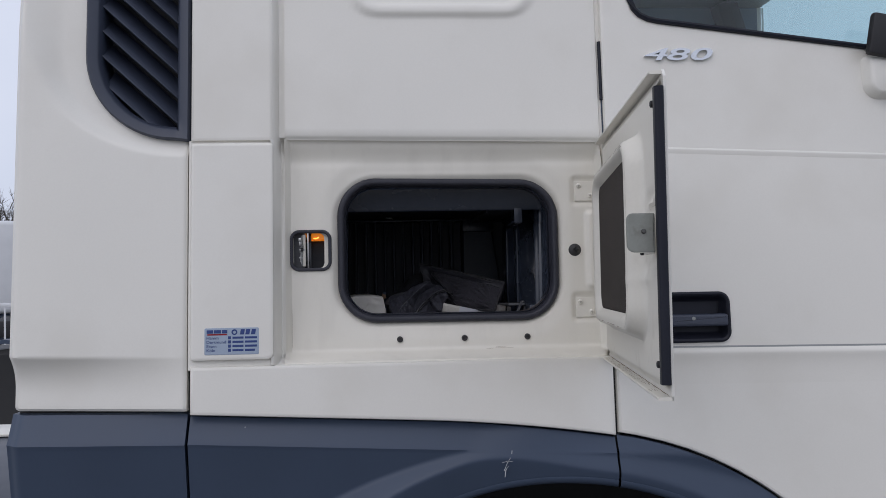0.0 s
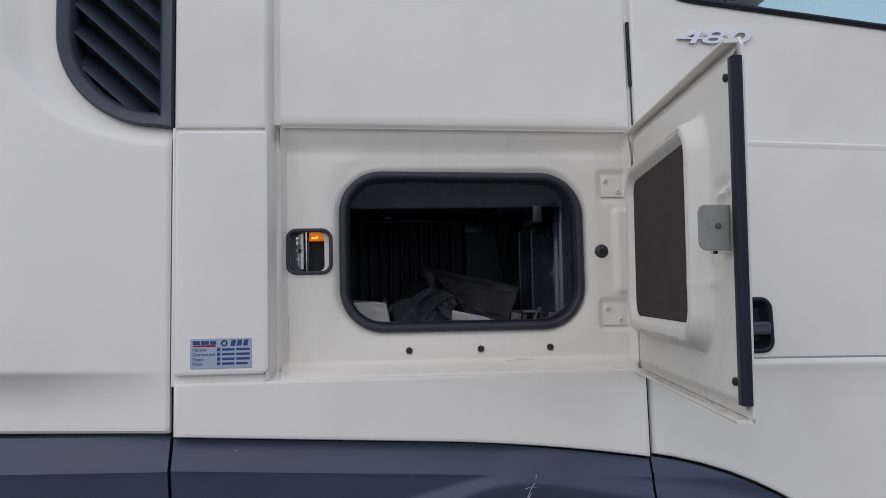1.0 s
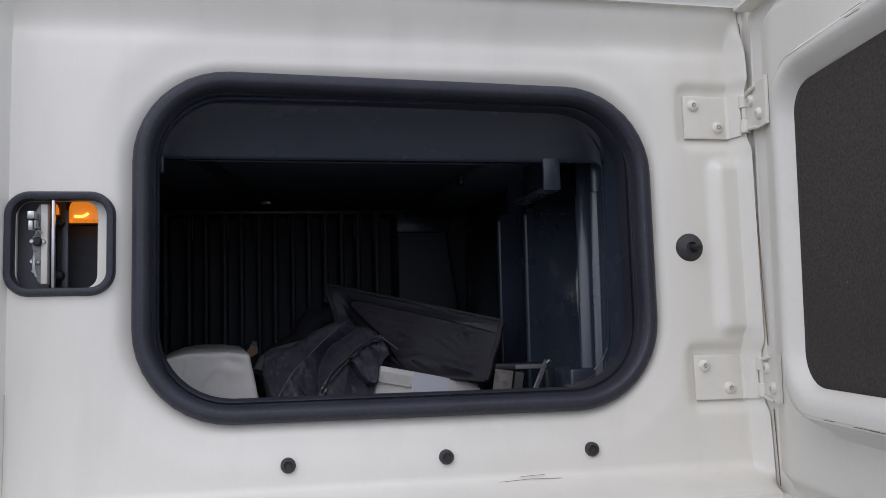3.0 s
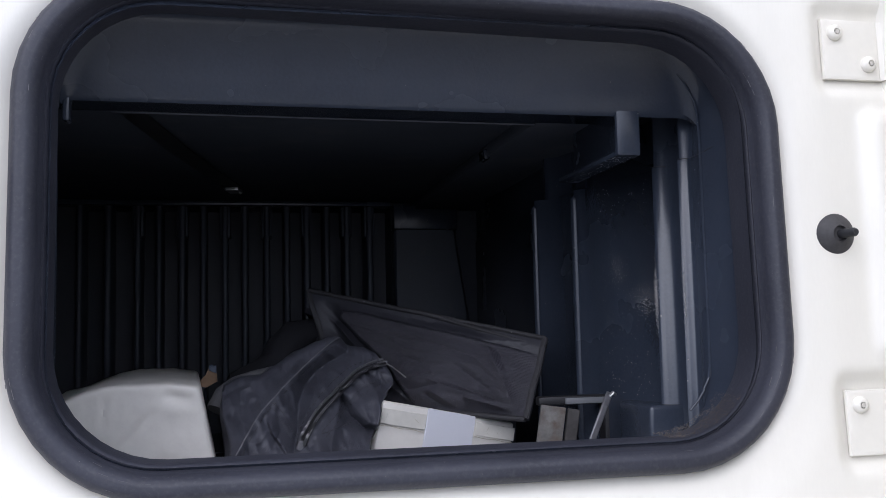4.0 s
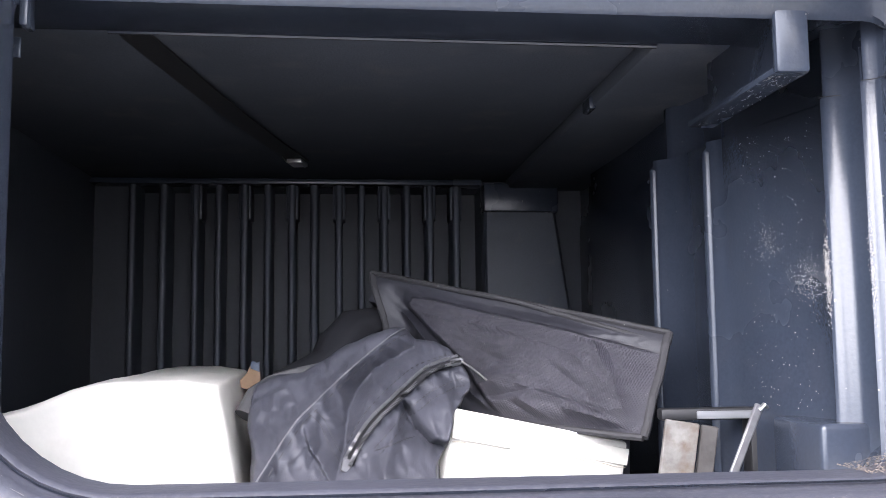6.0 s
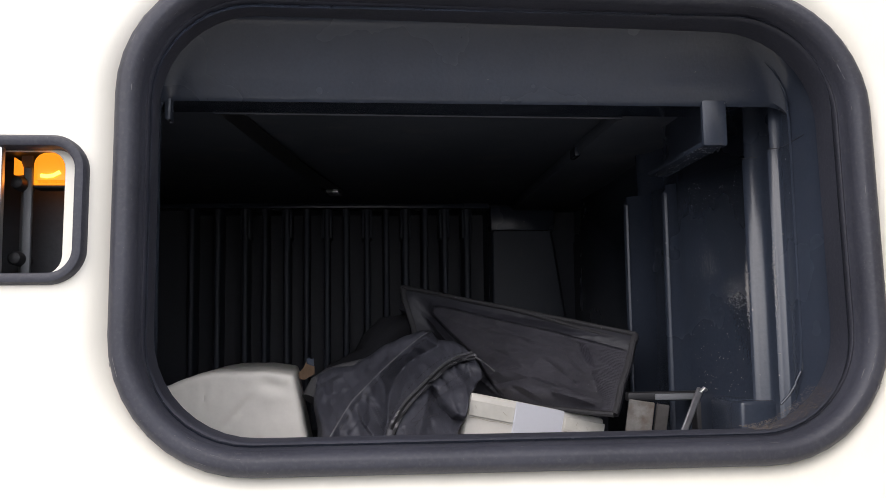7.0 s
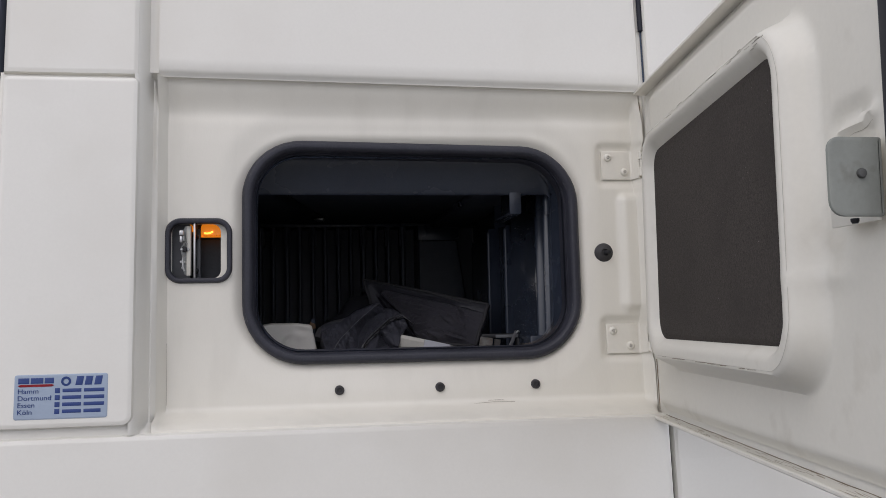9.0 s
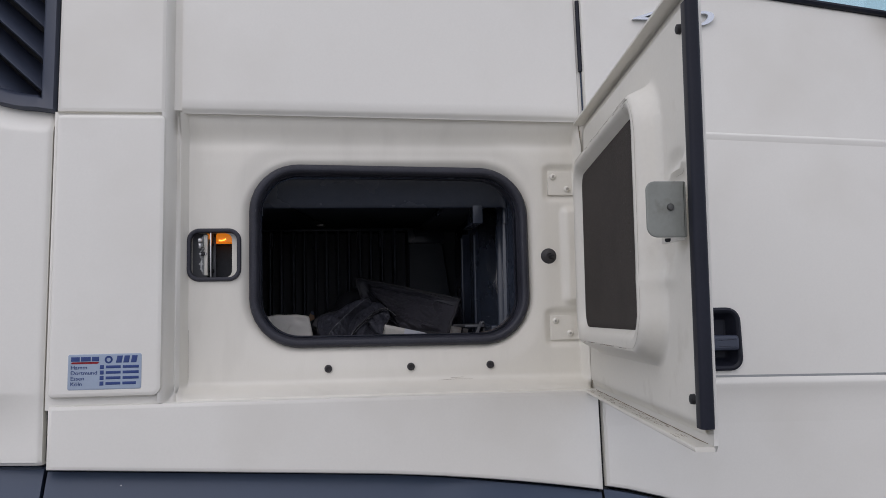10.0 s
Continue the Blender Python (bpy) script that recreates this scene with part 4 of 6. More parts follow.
worn = []
for i in range(80):
    x, y = rng.uniform(0.3222, 0.3398), 1.796 + 0.115 * rng.random() ** 1.6
    worn.append(tube([(x, y, 1.7442), (x + rng.gauss(0, 0.0008), y + rng.uniform(0.0003, 0.004), 1.7442)], rng.uniform(0.00005, 0.00018), 4, flat=0.5))
wear = part("scuffs", merge(*worn), scuff_paint, liner, "pale scuffs under the rail")
wear["kind"] = "stuff"

# ---- sill, skirt and wheel arch ----
def sill_low(x):
    return 1.350 - 0.050 * (x + 0.379) - 0.022 * max(0.0, (x - 0.10) / 0.4) ** 2


sx = steps(-0.379, 0.5035, 0.044)
part("sill_panel", plate([(x, sill_low(x)) for x in sx] + [(0.5035, 1.4475), (-0.379, 1.4475)], 0.009, 0.05, 0.006), WHITE, truck)

AX, AZ, AR = 0.385, 0.510, 0.682


def skirt_depth(x, z):
    """A crease runs along the skirt and a raised band follows the wheel arch."""
    zc = 1.2735 - 0.050 * x
    base = 0.012 - (0.52 * (z - zc) if z > zc else 0.27 * min(0.2, zc - z)) + 0.0010 * math.exp(-((z - zc) / 0.0035) ** 2)
    r = math.hypot(x - AX, z - AZ) - AR
    rc = 0.074 - 0.046 * smoothstep(0.18, 0.48, x)
    s_ = 0.80 - 0.40 * smoothstep(0.10, 0.36, x)
    k = r - rc
    soft_k = math.sqrt(k * k + 0.004 ** 2) - 0.004
    band = 0.022 - (s_ if k > 0 else 0.42) * soft_k
    h = max(0.0, 1 - abs(base - band) / 0.006)
    return max(base, band) + 0.0015 * h * h


def grid_fit(x0, x1, z0, mid, top, h, dfun, hole=None):
    """A pressed panel whose upper edge follows top(x)."""
    bm = bmesh.new()
    xs = steps(x0, x1, h)
    low = [z0 + (1.10 - z0) * j / 8 for j in range(8)]
    n1, n2 = int(0.17 / h), int(0.06 / h)
    vs = [[bm.verts.new(S(x, dfun(x, z), z)) for z in low + [1.10 + (mid(x) - 1.10) * j / n1 for j in range(n1)] + [mid(x) + (top(x) - mid(x)) * j / n2 for j in range(n2 + 1)]] for x in xs]
    n = len(vs[0]) - 1
    for i in range(len(xs) - 1):
        for j in range(n):
            c = sum((q.co for q in (vs[i][j], vs[i + 1][j], vs[i + 1][j + 1], vs[i][j + 1])), Vector()) / 4
            if not (hole and hole(c.x, c.z)):
                bm.faces.new((vs[i][j], vs[i + 1][j], vs[i + 1][j + 1], vs[i][j + 1]))
    for q in [q for q in bm.verts if not q.link_faces]:
        bm.verts.remove(q)
    got = bmesh.ops.extrude_edge_only(bm, edges=[e for e in bm.edges if e.is_boundary])
    for g in got["geom"]:
        if isinstance(g, bmesh.types.BMVert):
            g.co.y += 0.03
    return bm


def rear_crease(x):
    return 1.2915 + 0.020 * (-0.387 - x)


part("rear_skirt", grid_fit(-0.746, -0.3875, 0.60, rear_crease, lambda x: 1.3490 + 0.022 * (-0.387 - x), 0.006,
     lambda x, z: (0.012 + 0.0010 * math.exp(-((z - rear_crease(x)) / 0.0035) ** 2) - (0.52 * (z - rear_crease(x)) if z > rear_crease(x) else 0.27 * min(0.2, rear_crease(x) - z))) - 0.02 * (1 - smoothstep(0, 0.03, x + 0.746))), GREY, truck)
part("front_skirt", grid_fit(-0.3815, 0.5020, 0.60, lambda x: 1.2735 - 0.050 * x, lambda x: sill_low(min(x, 0.5)) - 0.005, 0.0035, skirt_depth, hole=lambda x, z: math.hypot(x - AX, z - AZ) < AR + 0.006), GREY, truck)


def arch_strip(prof, a0, a1, side_x=None):
    """A strip round the wheel arch; prof gives its distance from the arch line and its height on the skirt."""
    bm = bmesh.new()
    cols = []
    for a in steps(a0, a1, 1.5):
        col = []
        for q, d in prof:
            ang = radians(a)
            if side_x is not None and a == a0:
                ang = math.acos((side_x - AX) / (AR + max(q, 0.0)))
            x, z = AX + (AR + q) * math.cos(ang), AZ + (AR + q) * math.sin(ang)
            col.append(S(x, skirt_depth(AX + (AR + max(q, 0.0)) * math.cos(ang), AZ + (AR + max(q, 0.0)) * math.sin(ang)) + d, z))
        cols.append(col)
    loft(bm, cols, closed=False)
    return bm


LIP = [(0.0125, -0.004), (0.0120, 0.0012), (0.010, 0.0022), (0.004, 0.0022), (0.0, 0.0), (-0.004, -0.008), (-0.008, -0.05), (-0.008, -0.28)]
part("arch_lip", arch_strip(LIP, 81.2, 165, 0.5015), GREY, truck)
part("door_skirt", arch_strip([(0.101, -0.02), (0.1005, 0.0)] + [(q, 0.0) for q in steps(0.096, 0.012, 0.006)], 80.4, 12, 0.5065), GREY, truck)
part("door_arch_lip", arch_strip(LIP, 80.4, 12, 0.5065), GREY, truck)
part("skirt_backing", plate([(-0.74, 1.24), (0.56, 1.24), (0.56, 1.37), (0.52, 1.37), (0.52, 1.446), (0.47, 1.446), (0.47, 1.37), (-0.74, 1.37)], -0.056, 0.01, 0.001), DEEP, truck)
part("arch_seam_backing", plate([(0.47, 1.188), (0.54, 1.184), (0.54, 1.245), (0.47, 1.245)], -0.030, 0.006, 0.001), DEEP, truck)
part("fairing_seam_backing", plate([(-0.400, 1.35), (-0.368, 1.35), (-0.368, 2.94), (-0.400, 2.94)], -0.040, 0.006, 0.001), DEEP, truck)
liner_arc = bmesh.new()
loft(liner_arc, [[Vector((AX + (AR - 0.02 * (y > 1.8)) * math.cos(radians(a)), y, AZ + (AR - 0.02 * (y > 1.8)) * math.sin(radians(a)))) for a in steps(0, 180, 5)] for y in (1.66, 1.9, 2.3)], closed=False)
part("arch_liner", liner_arc, DEEP, truck)
part("arch_inner_wall", (lambda b: (loft(b, [[Vector((AX + AR * math.cos(radians(a)), y, AZ + AR * math.sin(radians(a)))) for a in steps(-30, 210, 5)] for y in (2.29, 2.32)], cap0=True, cap1=True), b)[1])(bmesh.new()), DEEP, truck)

# chassis rails under the cab and the deck
for y in (2.45, 3.25):
    part("chassis_rail", box(-3.6, 1.70, y, y + 0.08, 0.76, 1.0195, 0.01), DEEP, truck)
part("cross_member", box(-2.6, -2.5, 2.53, 3.25, 0.80, 1.0195, 0.01), DEEP, truck)
part("cab_mount", box(0.2, 0.4, 2.40, 3.40, 1.0, 1.465, 0.02), DEEP, truck)

# front wheel under the arch
wheel_m = Matrix.Translation((AX, 1.68, AZ - 0.005)) @ Matrix.Rotation(radians(-90), 4, "X")
wheel = part("tyre", lathe([(0.29, 0.06), (0.36, 0.0), (0.46, 0.005), (0.495, 0.03), (0.504, 0.06), (0.504, 0.27), (0.49, 0.30), (0.36, 0.31), (0.29, 0.28)], wheel_m, 48), TYRE, truck)
part("rim", lathe([(0.29, 0.06), (0.27, 0.10), (0.17, 0.12), (0.15, 0.03), (0.08, 0.01), (0.03, 0.0)], wheel_m, 40), PLATE, wheel)


# ---- rear side fairing with its air grille ----
def fairing_depth(x, z):
    f = (-0.387 - x) / 0.36
    d = 0.006 + 0.012 * f
    cut = 1.466 + 0.010 * f
    t = min(1.0, max(0.0, (cut - z) / 0.085))
    d -= (0.002 + 0.036 * f ** 0.8) * (1 - (1 - t) ** 2.4)
    d -= 0.022 * (1 - smoothstep(0.0, 0.020, x + 0.744)) ** 2
    # hollow that leads into the grille
    k = math.hypot((x + 0.395) / 0.27, min(0.0, z - 2.115) / 0.20) - 1
    d -= 0.023 * (1 - smoothstep(-0.05, 0.15 + 0.35 * smoothstep(2.04, 2.30, z), k))
    d -= 0.005 * (1 - smoothstep(0.0, 0.006, -0.387 - x)) + 0.005 * (1 - smoothstep(0, 0.006, z - 1.357))
    return d


def in_grille(x, z):
    """Inside the fairing's opening, whose lower rear corner is a wide arc."""
    return x > -0.590 and z > 1.937 and math.hypot(min(0.0, x + 0.412) / 0.178, min(0.0, z - 2.115) / 0.178) < 1


xs = [-0.744, -0.7425, -0.739, -0.735] + steps(-0.731, -0.395, 0.004) + [-0.391, -0.389, -0.387]
zs = [1.357, 1.359, 1.362] + steps(1.368, 1.48, 0.004) + steps(1.49, 1.86, 0.02) + steps(1.865, 2.14, 0.004) + steps(2.16, 2.95, 0.04)
def fairing_put(x, d, z):
    """The fairing's lower edge rises a little to the rear."""
    return S(x, d, z + 0.022 * (-0.387 - x) * max(0.0, (1.47 - z) / 0.113))


part("side_fairing", field(xs, zs, fairing_depth, hole=in_grille, put=fairing_put), WHITE, truck)


def grille_line(k, n=16):
    """The grille's outline, open at the top, k metres inside its outer edge."""
    x0, x1, z0, r = -0.603 + k, -0.3860 - k, 1.9265 + k, 0.186 - k
    arc = [(x0 + r - r * math.cos(radians(90 * i / n)), z0 + r - r * math.sin(radians(90 * i / n))) for i in range(n + 1)]
    return [(x0, 2.9), (x0, 2.4)] + arc + [(x1, z0 - 0.004), (x1, z0 + 0.03), (x1, 2.4), (x1, 2.9)]


gf = bmesh.new()
loft(gf, [[S(x, d, z) for x, z in grille_line(k)] for k, d in ((-0.002, -0.03), (-0.001, -0.004), (0.003, 0.001), (0.020, -0.004), (0.024, -0.008), (0.030, -0.028), (0.031, -0.09))], closed=False)
grille = part("air_grille", gf, GRILLE, truck, "dark grey air grille with slanted slats")
part("grille_back", plate([(-0.60, 1.93), (-0.388, 1.93), (-0.388, 2.93), (-0.60, 2.93)], -0.105, 0.004, 0.001), DEEP, grille)
slat = None
for i in range(17):
    zc = 1.788 + 0.0555 * i
    b = bmesh.new()
    low = lambda x: 2.1125 - 0.158 * math.sqrt(max(0.0, 1 - (min(0.0, x + 0.417) / 0.158) ** 2))
    pts = [(-0.582 + q * 0.176, zc + 0.163 * (1 - q)) for q in steps(0, 1, 0.05)]
    pts = [(x, z) for x, z in pts if z > low(x) - 0.034]
    if len(pts) < 2:
        continue
    loft(b, [[S(x, d, z + h) for x, z in pts] for d, h in ((-0.024, -0.001), (-0.021, 0.0015), (-0.022, 0.004), (-0.080, 0.046), (-0.081, 0.042), (-0.030, -0.001))], closed=False, ring=True)
    part("slat", b, GRILLE, grille)

# ---- cab door ----
def window_low(x):
    return 2.1860 - 0.126 * (x - 0.63)


door_pts = [(0.5105, AZ + math.sqrt((AR + 0.106) ** 2 - (0.5105 - AX) ** 2))]
door_pts += [(AX + (AR + 0.106) * math.cos(radians(a)), AZ + (AR + 0.106) * math.sin(radians(a))) for a in steps(78, 12, 4)]
door_pts += [(1.62, 0.68), (1.62, 2.95), (1.50, 2.95), (1.50, window_low(1.5) - 0.004), (1.2, window_low(1.2) - 0.004), (0.90, window_low(0.9) - 0.004)]
door_pts += [(0.640, window_low(0.64) - 0.004), (0.617, 2.1865), (0.597, 2.196), (0.583, 2.212), (0.575, 2.234), (0.570, 2.30), (0.562, 2.95), (0.5105, 2.95)]


def door_bm():
    bm = plate(door_pts, 0.0, 0.035, 0.006)
    return bm


door = part("cab_door", door_bm(), WHITE, truck, "white cab door with a pressed crease")
cut(door, (lambda b: (loft(b, [[S(x, d, z) for x, z in rr(0.564, 0.762, 1.4755, 1.5775, 0.022, 6)] for d in (0.02, -0.06)], cap0=True, cap1=True), b)[1])(bmesh.new()))
# pressed creases across the door
part("upper_crease", (lambda b: (loft(b, [[S(x, d, z + 1.900 - 0.036 * (x - 0.5)) for d, z in ((-0.001, 0.0050), (0.0024, 0.0012), (0.0026, -0.001), (-0.001, -0.013))] for x in steps(0.516, 1.615, 0.1)], closed=False, cap0=False), b)[1])(bmesh.new()), WHITE, door)
part("lower_crease", (lambda b: (loft(b, [[S(x, d, z + 1.4660 - 0.012 * (x - 0.5)) for d, z in ((-0.002, 0.0), (0.0005, -0.001), (0.0065, -0.009), (0.0066, -0.014), (0.0048, -0.021), (0.0029, -0.031), (0.0015, -0.043), (0.0007, -0.057), (0.0002, -0.075), (-0.0008, -0.095))] for x in steps(0.516, 1.615, 0.1)], closed=False), b)[1])(bmesh.new()), WHITE, door)
# Grey strip laid on as the shade under the lower crease.
part("crease_shade", plate([(0.518, 1.4620), (1.61, 1.4490), (1.61, 1.4545), (0.518, 1.4675)], 0.0014, 0.004, 0.0003), PLATE, door)

# door handle in its dark recess
hs = rr(0.560, 0.766, 1.4715, 1.5815, 0.024, 6)
hb = bmesh.new()
loft(hb, [[S(x, d, z) for x, z in grow(hs, k)] for k, d in ((0.0, -0.004), (-0.001, 0.005), (-0.005, 0.007), (-0.009, 0.004), (-0.013, -0.006), (-0.0195, -0.0175), (-0.0225, -0.0195))], cap1=True)
handle = part("handle_recess", hb, STRIP, door, "dark grey recessed door handle", smooth=18)
part("handle_bar", plate(rr(0.575, 0.759, 1.507, 1.533, 0.006, 4), 0.010, 0.022, 0.005), GRILLE, handle, smooth=18)
part("handle_lock", lathe([(0.004, -0.003), (0.004, 0.0008), (0.0015, 0.001)], Matrix.Translation(S(0.682, 0.0098, 1.524)) @ Matrix.Rotation(radians(90), 4, "X"), 12), PLATE, handle)

# model badge
def facing_text(x, d, z, tilt=0.0):
    return Matrix.Translation(S(x, d, z)) @ Matrix.Rotation(radians(90), 4, "X") @ Matrix.Rotation(radians(tilt), 4, "Z")


for ch, x, w in (("4", 0.600, 2.75), ("8", 0.6500, 2.65), ("0", 0.7020, 2.65)):
    lettering("badge_digit", ch, 0.0375, facing_text(x, 0.003, 2.0945, -0.6), CHROME, door, depth=0.004, shear=0.22, width=w, bold=0.0005, label="chrome badge digit")

# window rubber and pane
wr = [(1.50, window_low(1.5)), (1.2, window_low(1.2)), (0.9, window_low(0.9)), (0.64, window_low(0.64)), (0.618, 2.1895), (0.600, 2.1985), (0.587, 2.213), (0.579, 2.235), (0.574, 2.30), (0.566, 2.94)]
part("window_rubber", tube([S(x, 0.001, z) for x, z in wr], 0.0078, 8, flat=0.8), STRIP, door)
pane = part("window_pane", plate([(0.566, 2.165), (0.60, 2.16), (1.52, 2.05), (1.52, 2.94), (0.556, 2.94)], -0.012, 0.004, 0.0005), GLASS, door, "tinted side window pane")
pane.visible_shadow = False
# white mirror arm foot on the door
part("mirror_foot", (lambda b: (loft(b, [[S(x, d, z) for x, z in grow(rr(1.106, 1.30, 2.008, 2.098, (0.03, 0.02, 0.02, 0.012), 5), k)] for k, d in ((0.006, -0.002), (0.0, 0.012), (-0.003, 0.021), (-0.007, 0.027), (-0.0105, 0.029))], cap1=True), b)[1])(bmesh.new()), WHITE, door, "white mirror arm foot")

part("mirror_arm", box(-0.03, 0.06, -0.012, 0.012, -0.055, 0.04, 0.008, pose(1.135, 1.660, 2.148, 0, 10, 0)), DEEP, door, "black mirror arm")

# dark seam behind the door, cab shell and interior
part("door_seam", plate([(0.500, 1.921), (0.5165, 1.921), (0.5165, 2.95), (0.500, 2.95)], -0.016, 0.01, 0.001), WHITE, truck)
part("lower_door_seam", plate([(0.500, 1.25), (0.5165, 1.25), (0.5165, 1.446), (0.500, 1.446)], -0.012, 0.01, 0.0005), DEEP, truck)
part("seam_rubber", tube([S(0.5080, -0.011, z) for z in (2.008, 2.012, 2.07, 2.135, 2.140)], 0.0042, 8), STRIP, truck)
part("cab_floor", box(-0.36, 1.95, 1.80, 4.15, 1.86, 1.90, 0.005), DEEP, truck)
part("cab_roof", box(-0.74, 1.95, 1.72, 4.15, 2.95, 3.02, 0.02), WHITE, truck)
part("cab_rear_wall", box(-0.40, -0.36, 1.78, 4.15, 0.95, 2.95, 0.01), WHITE, truck)
part("cab_far_side", box(-0.36, 1.95, 4.11, 4.15, 1.00, 2.95, 0.01), WHITE, truck)
part("far_lining", box(-0.34, 1.90, 4.085, 4.105, 1.90, 2.94, 0.005), TRIM_CLOTH, truck)
part("cab_front_lower", box(1.91, 1.95, 1.66, 4.11, 0.90, 2.06, 0.01), WHITE, truck)
part("front_pillar", box(1.60, 1.95, 1.655, 1.70, 0.90, 2.10, 0.01), WHITE, truck)
part("sleeper_curtain", box(0.50, 0.53, 1.80, 4.05, 1.90, 2.94, 0.01), FABRIC, truck)
part("dashboard", box(1.60, 1.90, 1.78, 4.05, 1.90, 2.02, 0.03), DEEP, truck)
part("far_pillar", tube([(1.92, 4.07, 2.0), (1.86, 4.07, 2.5), (1.72, 4.07, 2.95)], 0.07, 8), DEEP, truck)
wind = part("windscreen", box(1.925, 1.931, 1.70, 4.10, 2.06, 2.95, 0), GLASS, truck, "clear windscreen")
wind.visible_shadow = False
# ---- dealer sticker on the corner cover ----
part("sticker", plate(rr(-0.3485, -0.2375, 1.4715, 1.5265, 0.003, 3), 0.0144, 0.0006, 0.0002), SILVER, corner, "silver dealer sticker with blue print")
def flat_bar(x0, x1, z0, z1, material, slant=0.0):
    part("print", plate([(x0, z0), (x1, z0), (x1 + slant, z1), (x0 + slant, z1)], 0.0147, 0.0003, 0.0001), material, corner)


for i, (x0, x1) in enumerate(((-0.344, -0.331), (-0.3295, -0.3145), (-0.313, -0.302))):
    flat_bar(x0, x1, 1.5155, 1.5225, BLUE)
flat_bar(-0.344, -0.302, 1.5125, 1.5137, RED)
part("print", lathe([(0.006, -0.0002), (0.006, 0.0002), (0.0032, 0.0002), (0.0032, -0.0002)], facing_text(-0.2875, 0.0147, 1.5175), 20, cap=False), BLUE, corner)
for x0 in (-0.2765, -0.2655, -0.2540):
    flat_bar(x0, x0 + 0.0085, 1.5125, 1.5235, BLUE, 0.002)
for i, word in enumerate(("Hamm", "Dortmund", "Essen", "Köln")):
    z = 1.5035 - 0.0085 * i
    lettering("town_name", word, 0.0085, facing_text(-0.3445, 0.0147, z), BLUE, corner, depth=0.0001, width=1.1)
    flat_bar(-0.3005, -0.2945, z - 0.0003, z + 0.0060, BLUE)
    for x0, x1 in ((-0.2915, -0.2690), (-0.2660, -0.2415)):
        flat_bar(x0, x1 - (0.004 if i == 3 and x1 > -0.25 else 0), z + 0.0006, z + 0.0050, BLUE)

# scratches and chips in the skirt and frame
def scratch(name, pts, d, w, material, parent=truck):
    part(name, tube([S(x, d, z) for x, z in pts], w, 5, flat=0.5), material, parent)


CHIP = mat("bare_scratch", (0.45, 0.46, 0.48), 0.6, vary=0.1, scale=60)
SMEAR = mat("grey_brown_smear", (0.46, 0.43, 0.37), 0.8, vary=0.2, scale=80)
for pts in ([(0.262, 1.222), (0.268, 1.236), (0.276, 1.248)], [(0.258, 1.238), (0.270, 1.241), (0.280, 1.240)], [(0.264, 1.208), (0.266, 1.222), (0.272, 1.230)], [(0.279, 1.255), (0.280, 1.262)]):
    scratch("skirt_scratch", pts, max(skirt_depth(*p) for p in pts) + 0.0002, 0.0008, CHIP)
scratch("paint_chip", [(-0.269, 1.3225), (-0.2685, 1.3205)], skirt_depth(-0.269, 1.3215) + 0.0003, 0.0011, CHIP)
for pts in ([(0.240, 1.4665), (0.270, 1.4680), (0.300, 1.4672)], [(0.262, 1.4700), (0.285, 1.4708)], [(-0.176, 1.560), (-0.1757, 1.530), (-0.1755, 1.478)]):
    scratch("dirt_line", pts, recess_depth(*pts[1]) + 0.0001, 0.0004, DIRT_AND_GAP_SHADE if pts[0][0] > 0 else SMEAR, locker)
for x, z in ((0.125, 1.8455), (0.245, 1.8440), (-0.065, 1.8470)):
    scratch("rust_speck", [(x, z), (x + 0.0006, z)], recess_depth(x, z) + 0.0002, 0.0009, DEEP, locker)
rng = random.Random(5)
part("grime_line", tube([H(u, bulge(u, z) + 0.00005, z) for u, z in ((u, 1.7185 + 0.10 * (u - 0.63) + 0.0006 * math.sin(u * 210)) for u in steps(0.612, 0.672, 0.004))], 0.00035, 5, flat=0.5), SMEAR, hatch)
for k in range(5):
    part("corner_grime", tube([Vector((0.500 + 0.003 * k, 1.676 + 0.003 * k, 1.4475)), Vector((0.504 + 0.0025 * k, 1.684 + 0.003 * k, 1.4490))], 0.0010 + 0.0003 * (k % 3), 5, flat=0.6), DIRT_AND_GAP_SHADE, locker)
for i in range(22):
    u = rng.uniform(0.15, 0.55)
    z = 1.8250 + rng.gauss(0, 0.003)
    part("smear", tube([H(a, bulge(a, z) + 0.0001, z) for a in (u, u + 0.006, u + rng.uniform(0.008, 0.03))], rng.uniform(0.0002, 0.0005), 5, flat=0.6), SMEAR, hatch)
GRIME = mat("grey_grime", (0.38, 0.33, 0.26), 0.9, vary=0.3, scale=80)
part("grime_line", tube([H(u, 0.0048 + 0.0008 * math.sin(u * 90), 1.4472 - 0.003 * u) for u in steps(0.02, 0.68, 0.02)], 0.0009, 5, flat=0.4), DIRT_AND_GAP_SHADE, hatch)
for i in range(70):
    u = 0.06 + rng.random() * 0.56
    w = 0.006 + rng.random() * 0.015
    b = tube([H(u, w, 1.4471 - 0.003 * u), H(u + 0.017, w + rng.uniform(-0.002, 0.002), 1.4471 - 0.003 * (u + 0.017))], rng.uniform(0.0002, 0.0005), 5, flat=0.3)
    part("dirt_line", b, GRIME, hatch)
for i in range(10):
    u = 0.14 + rng.random() * 0.36
    b = tube([H(u, 0.0452 - 0.0, 1.533), H(u + rng.uniform(0.01, 0.04), 0.0450 - 0.0, 1.5335)], rng.uniform(0.0003, 0.0007), 4, flat=0.5)
    part("dirt_line", b, DIRT_AND_GAP_SHADE, hatch)

# ---- things in the locker ----
def lumpy(bm, amount, size, seed):
    for q in bm.verts:
        q.co += noise.noise_vector(q.co * size + Vector((seed, seed * 2.3, 0))) * amount


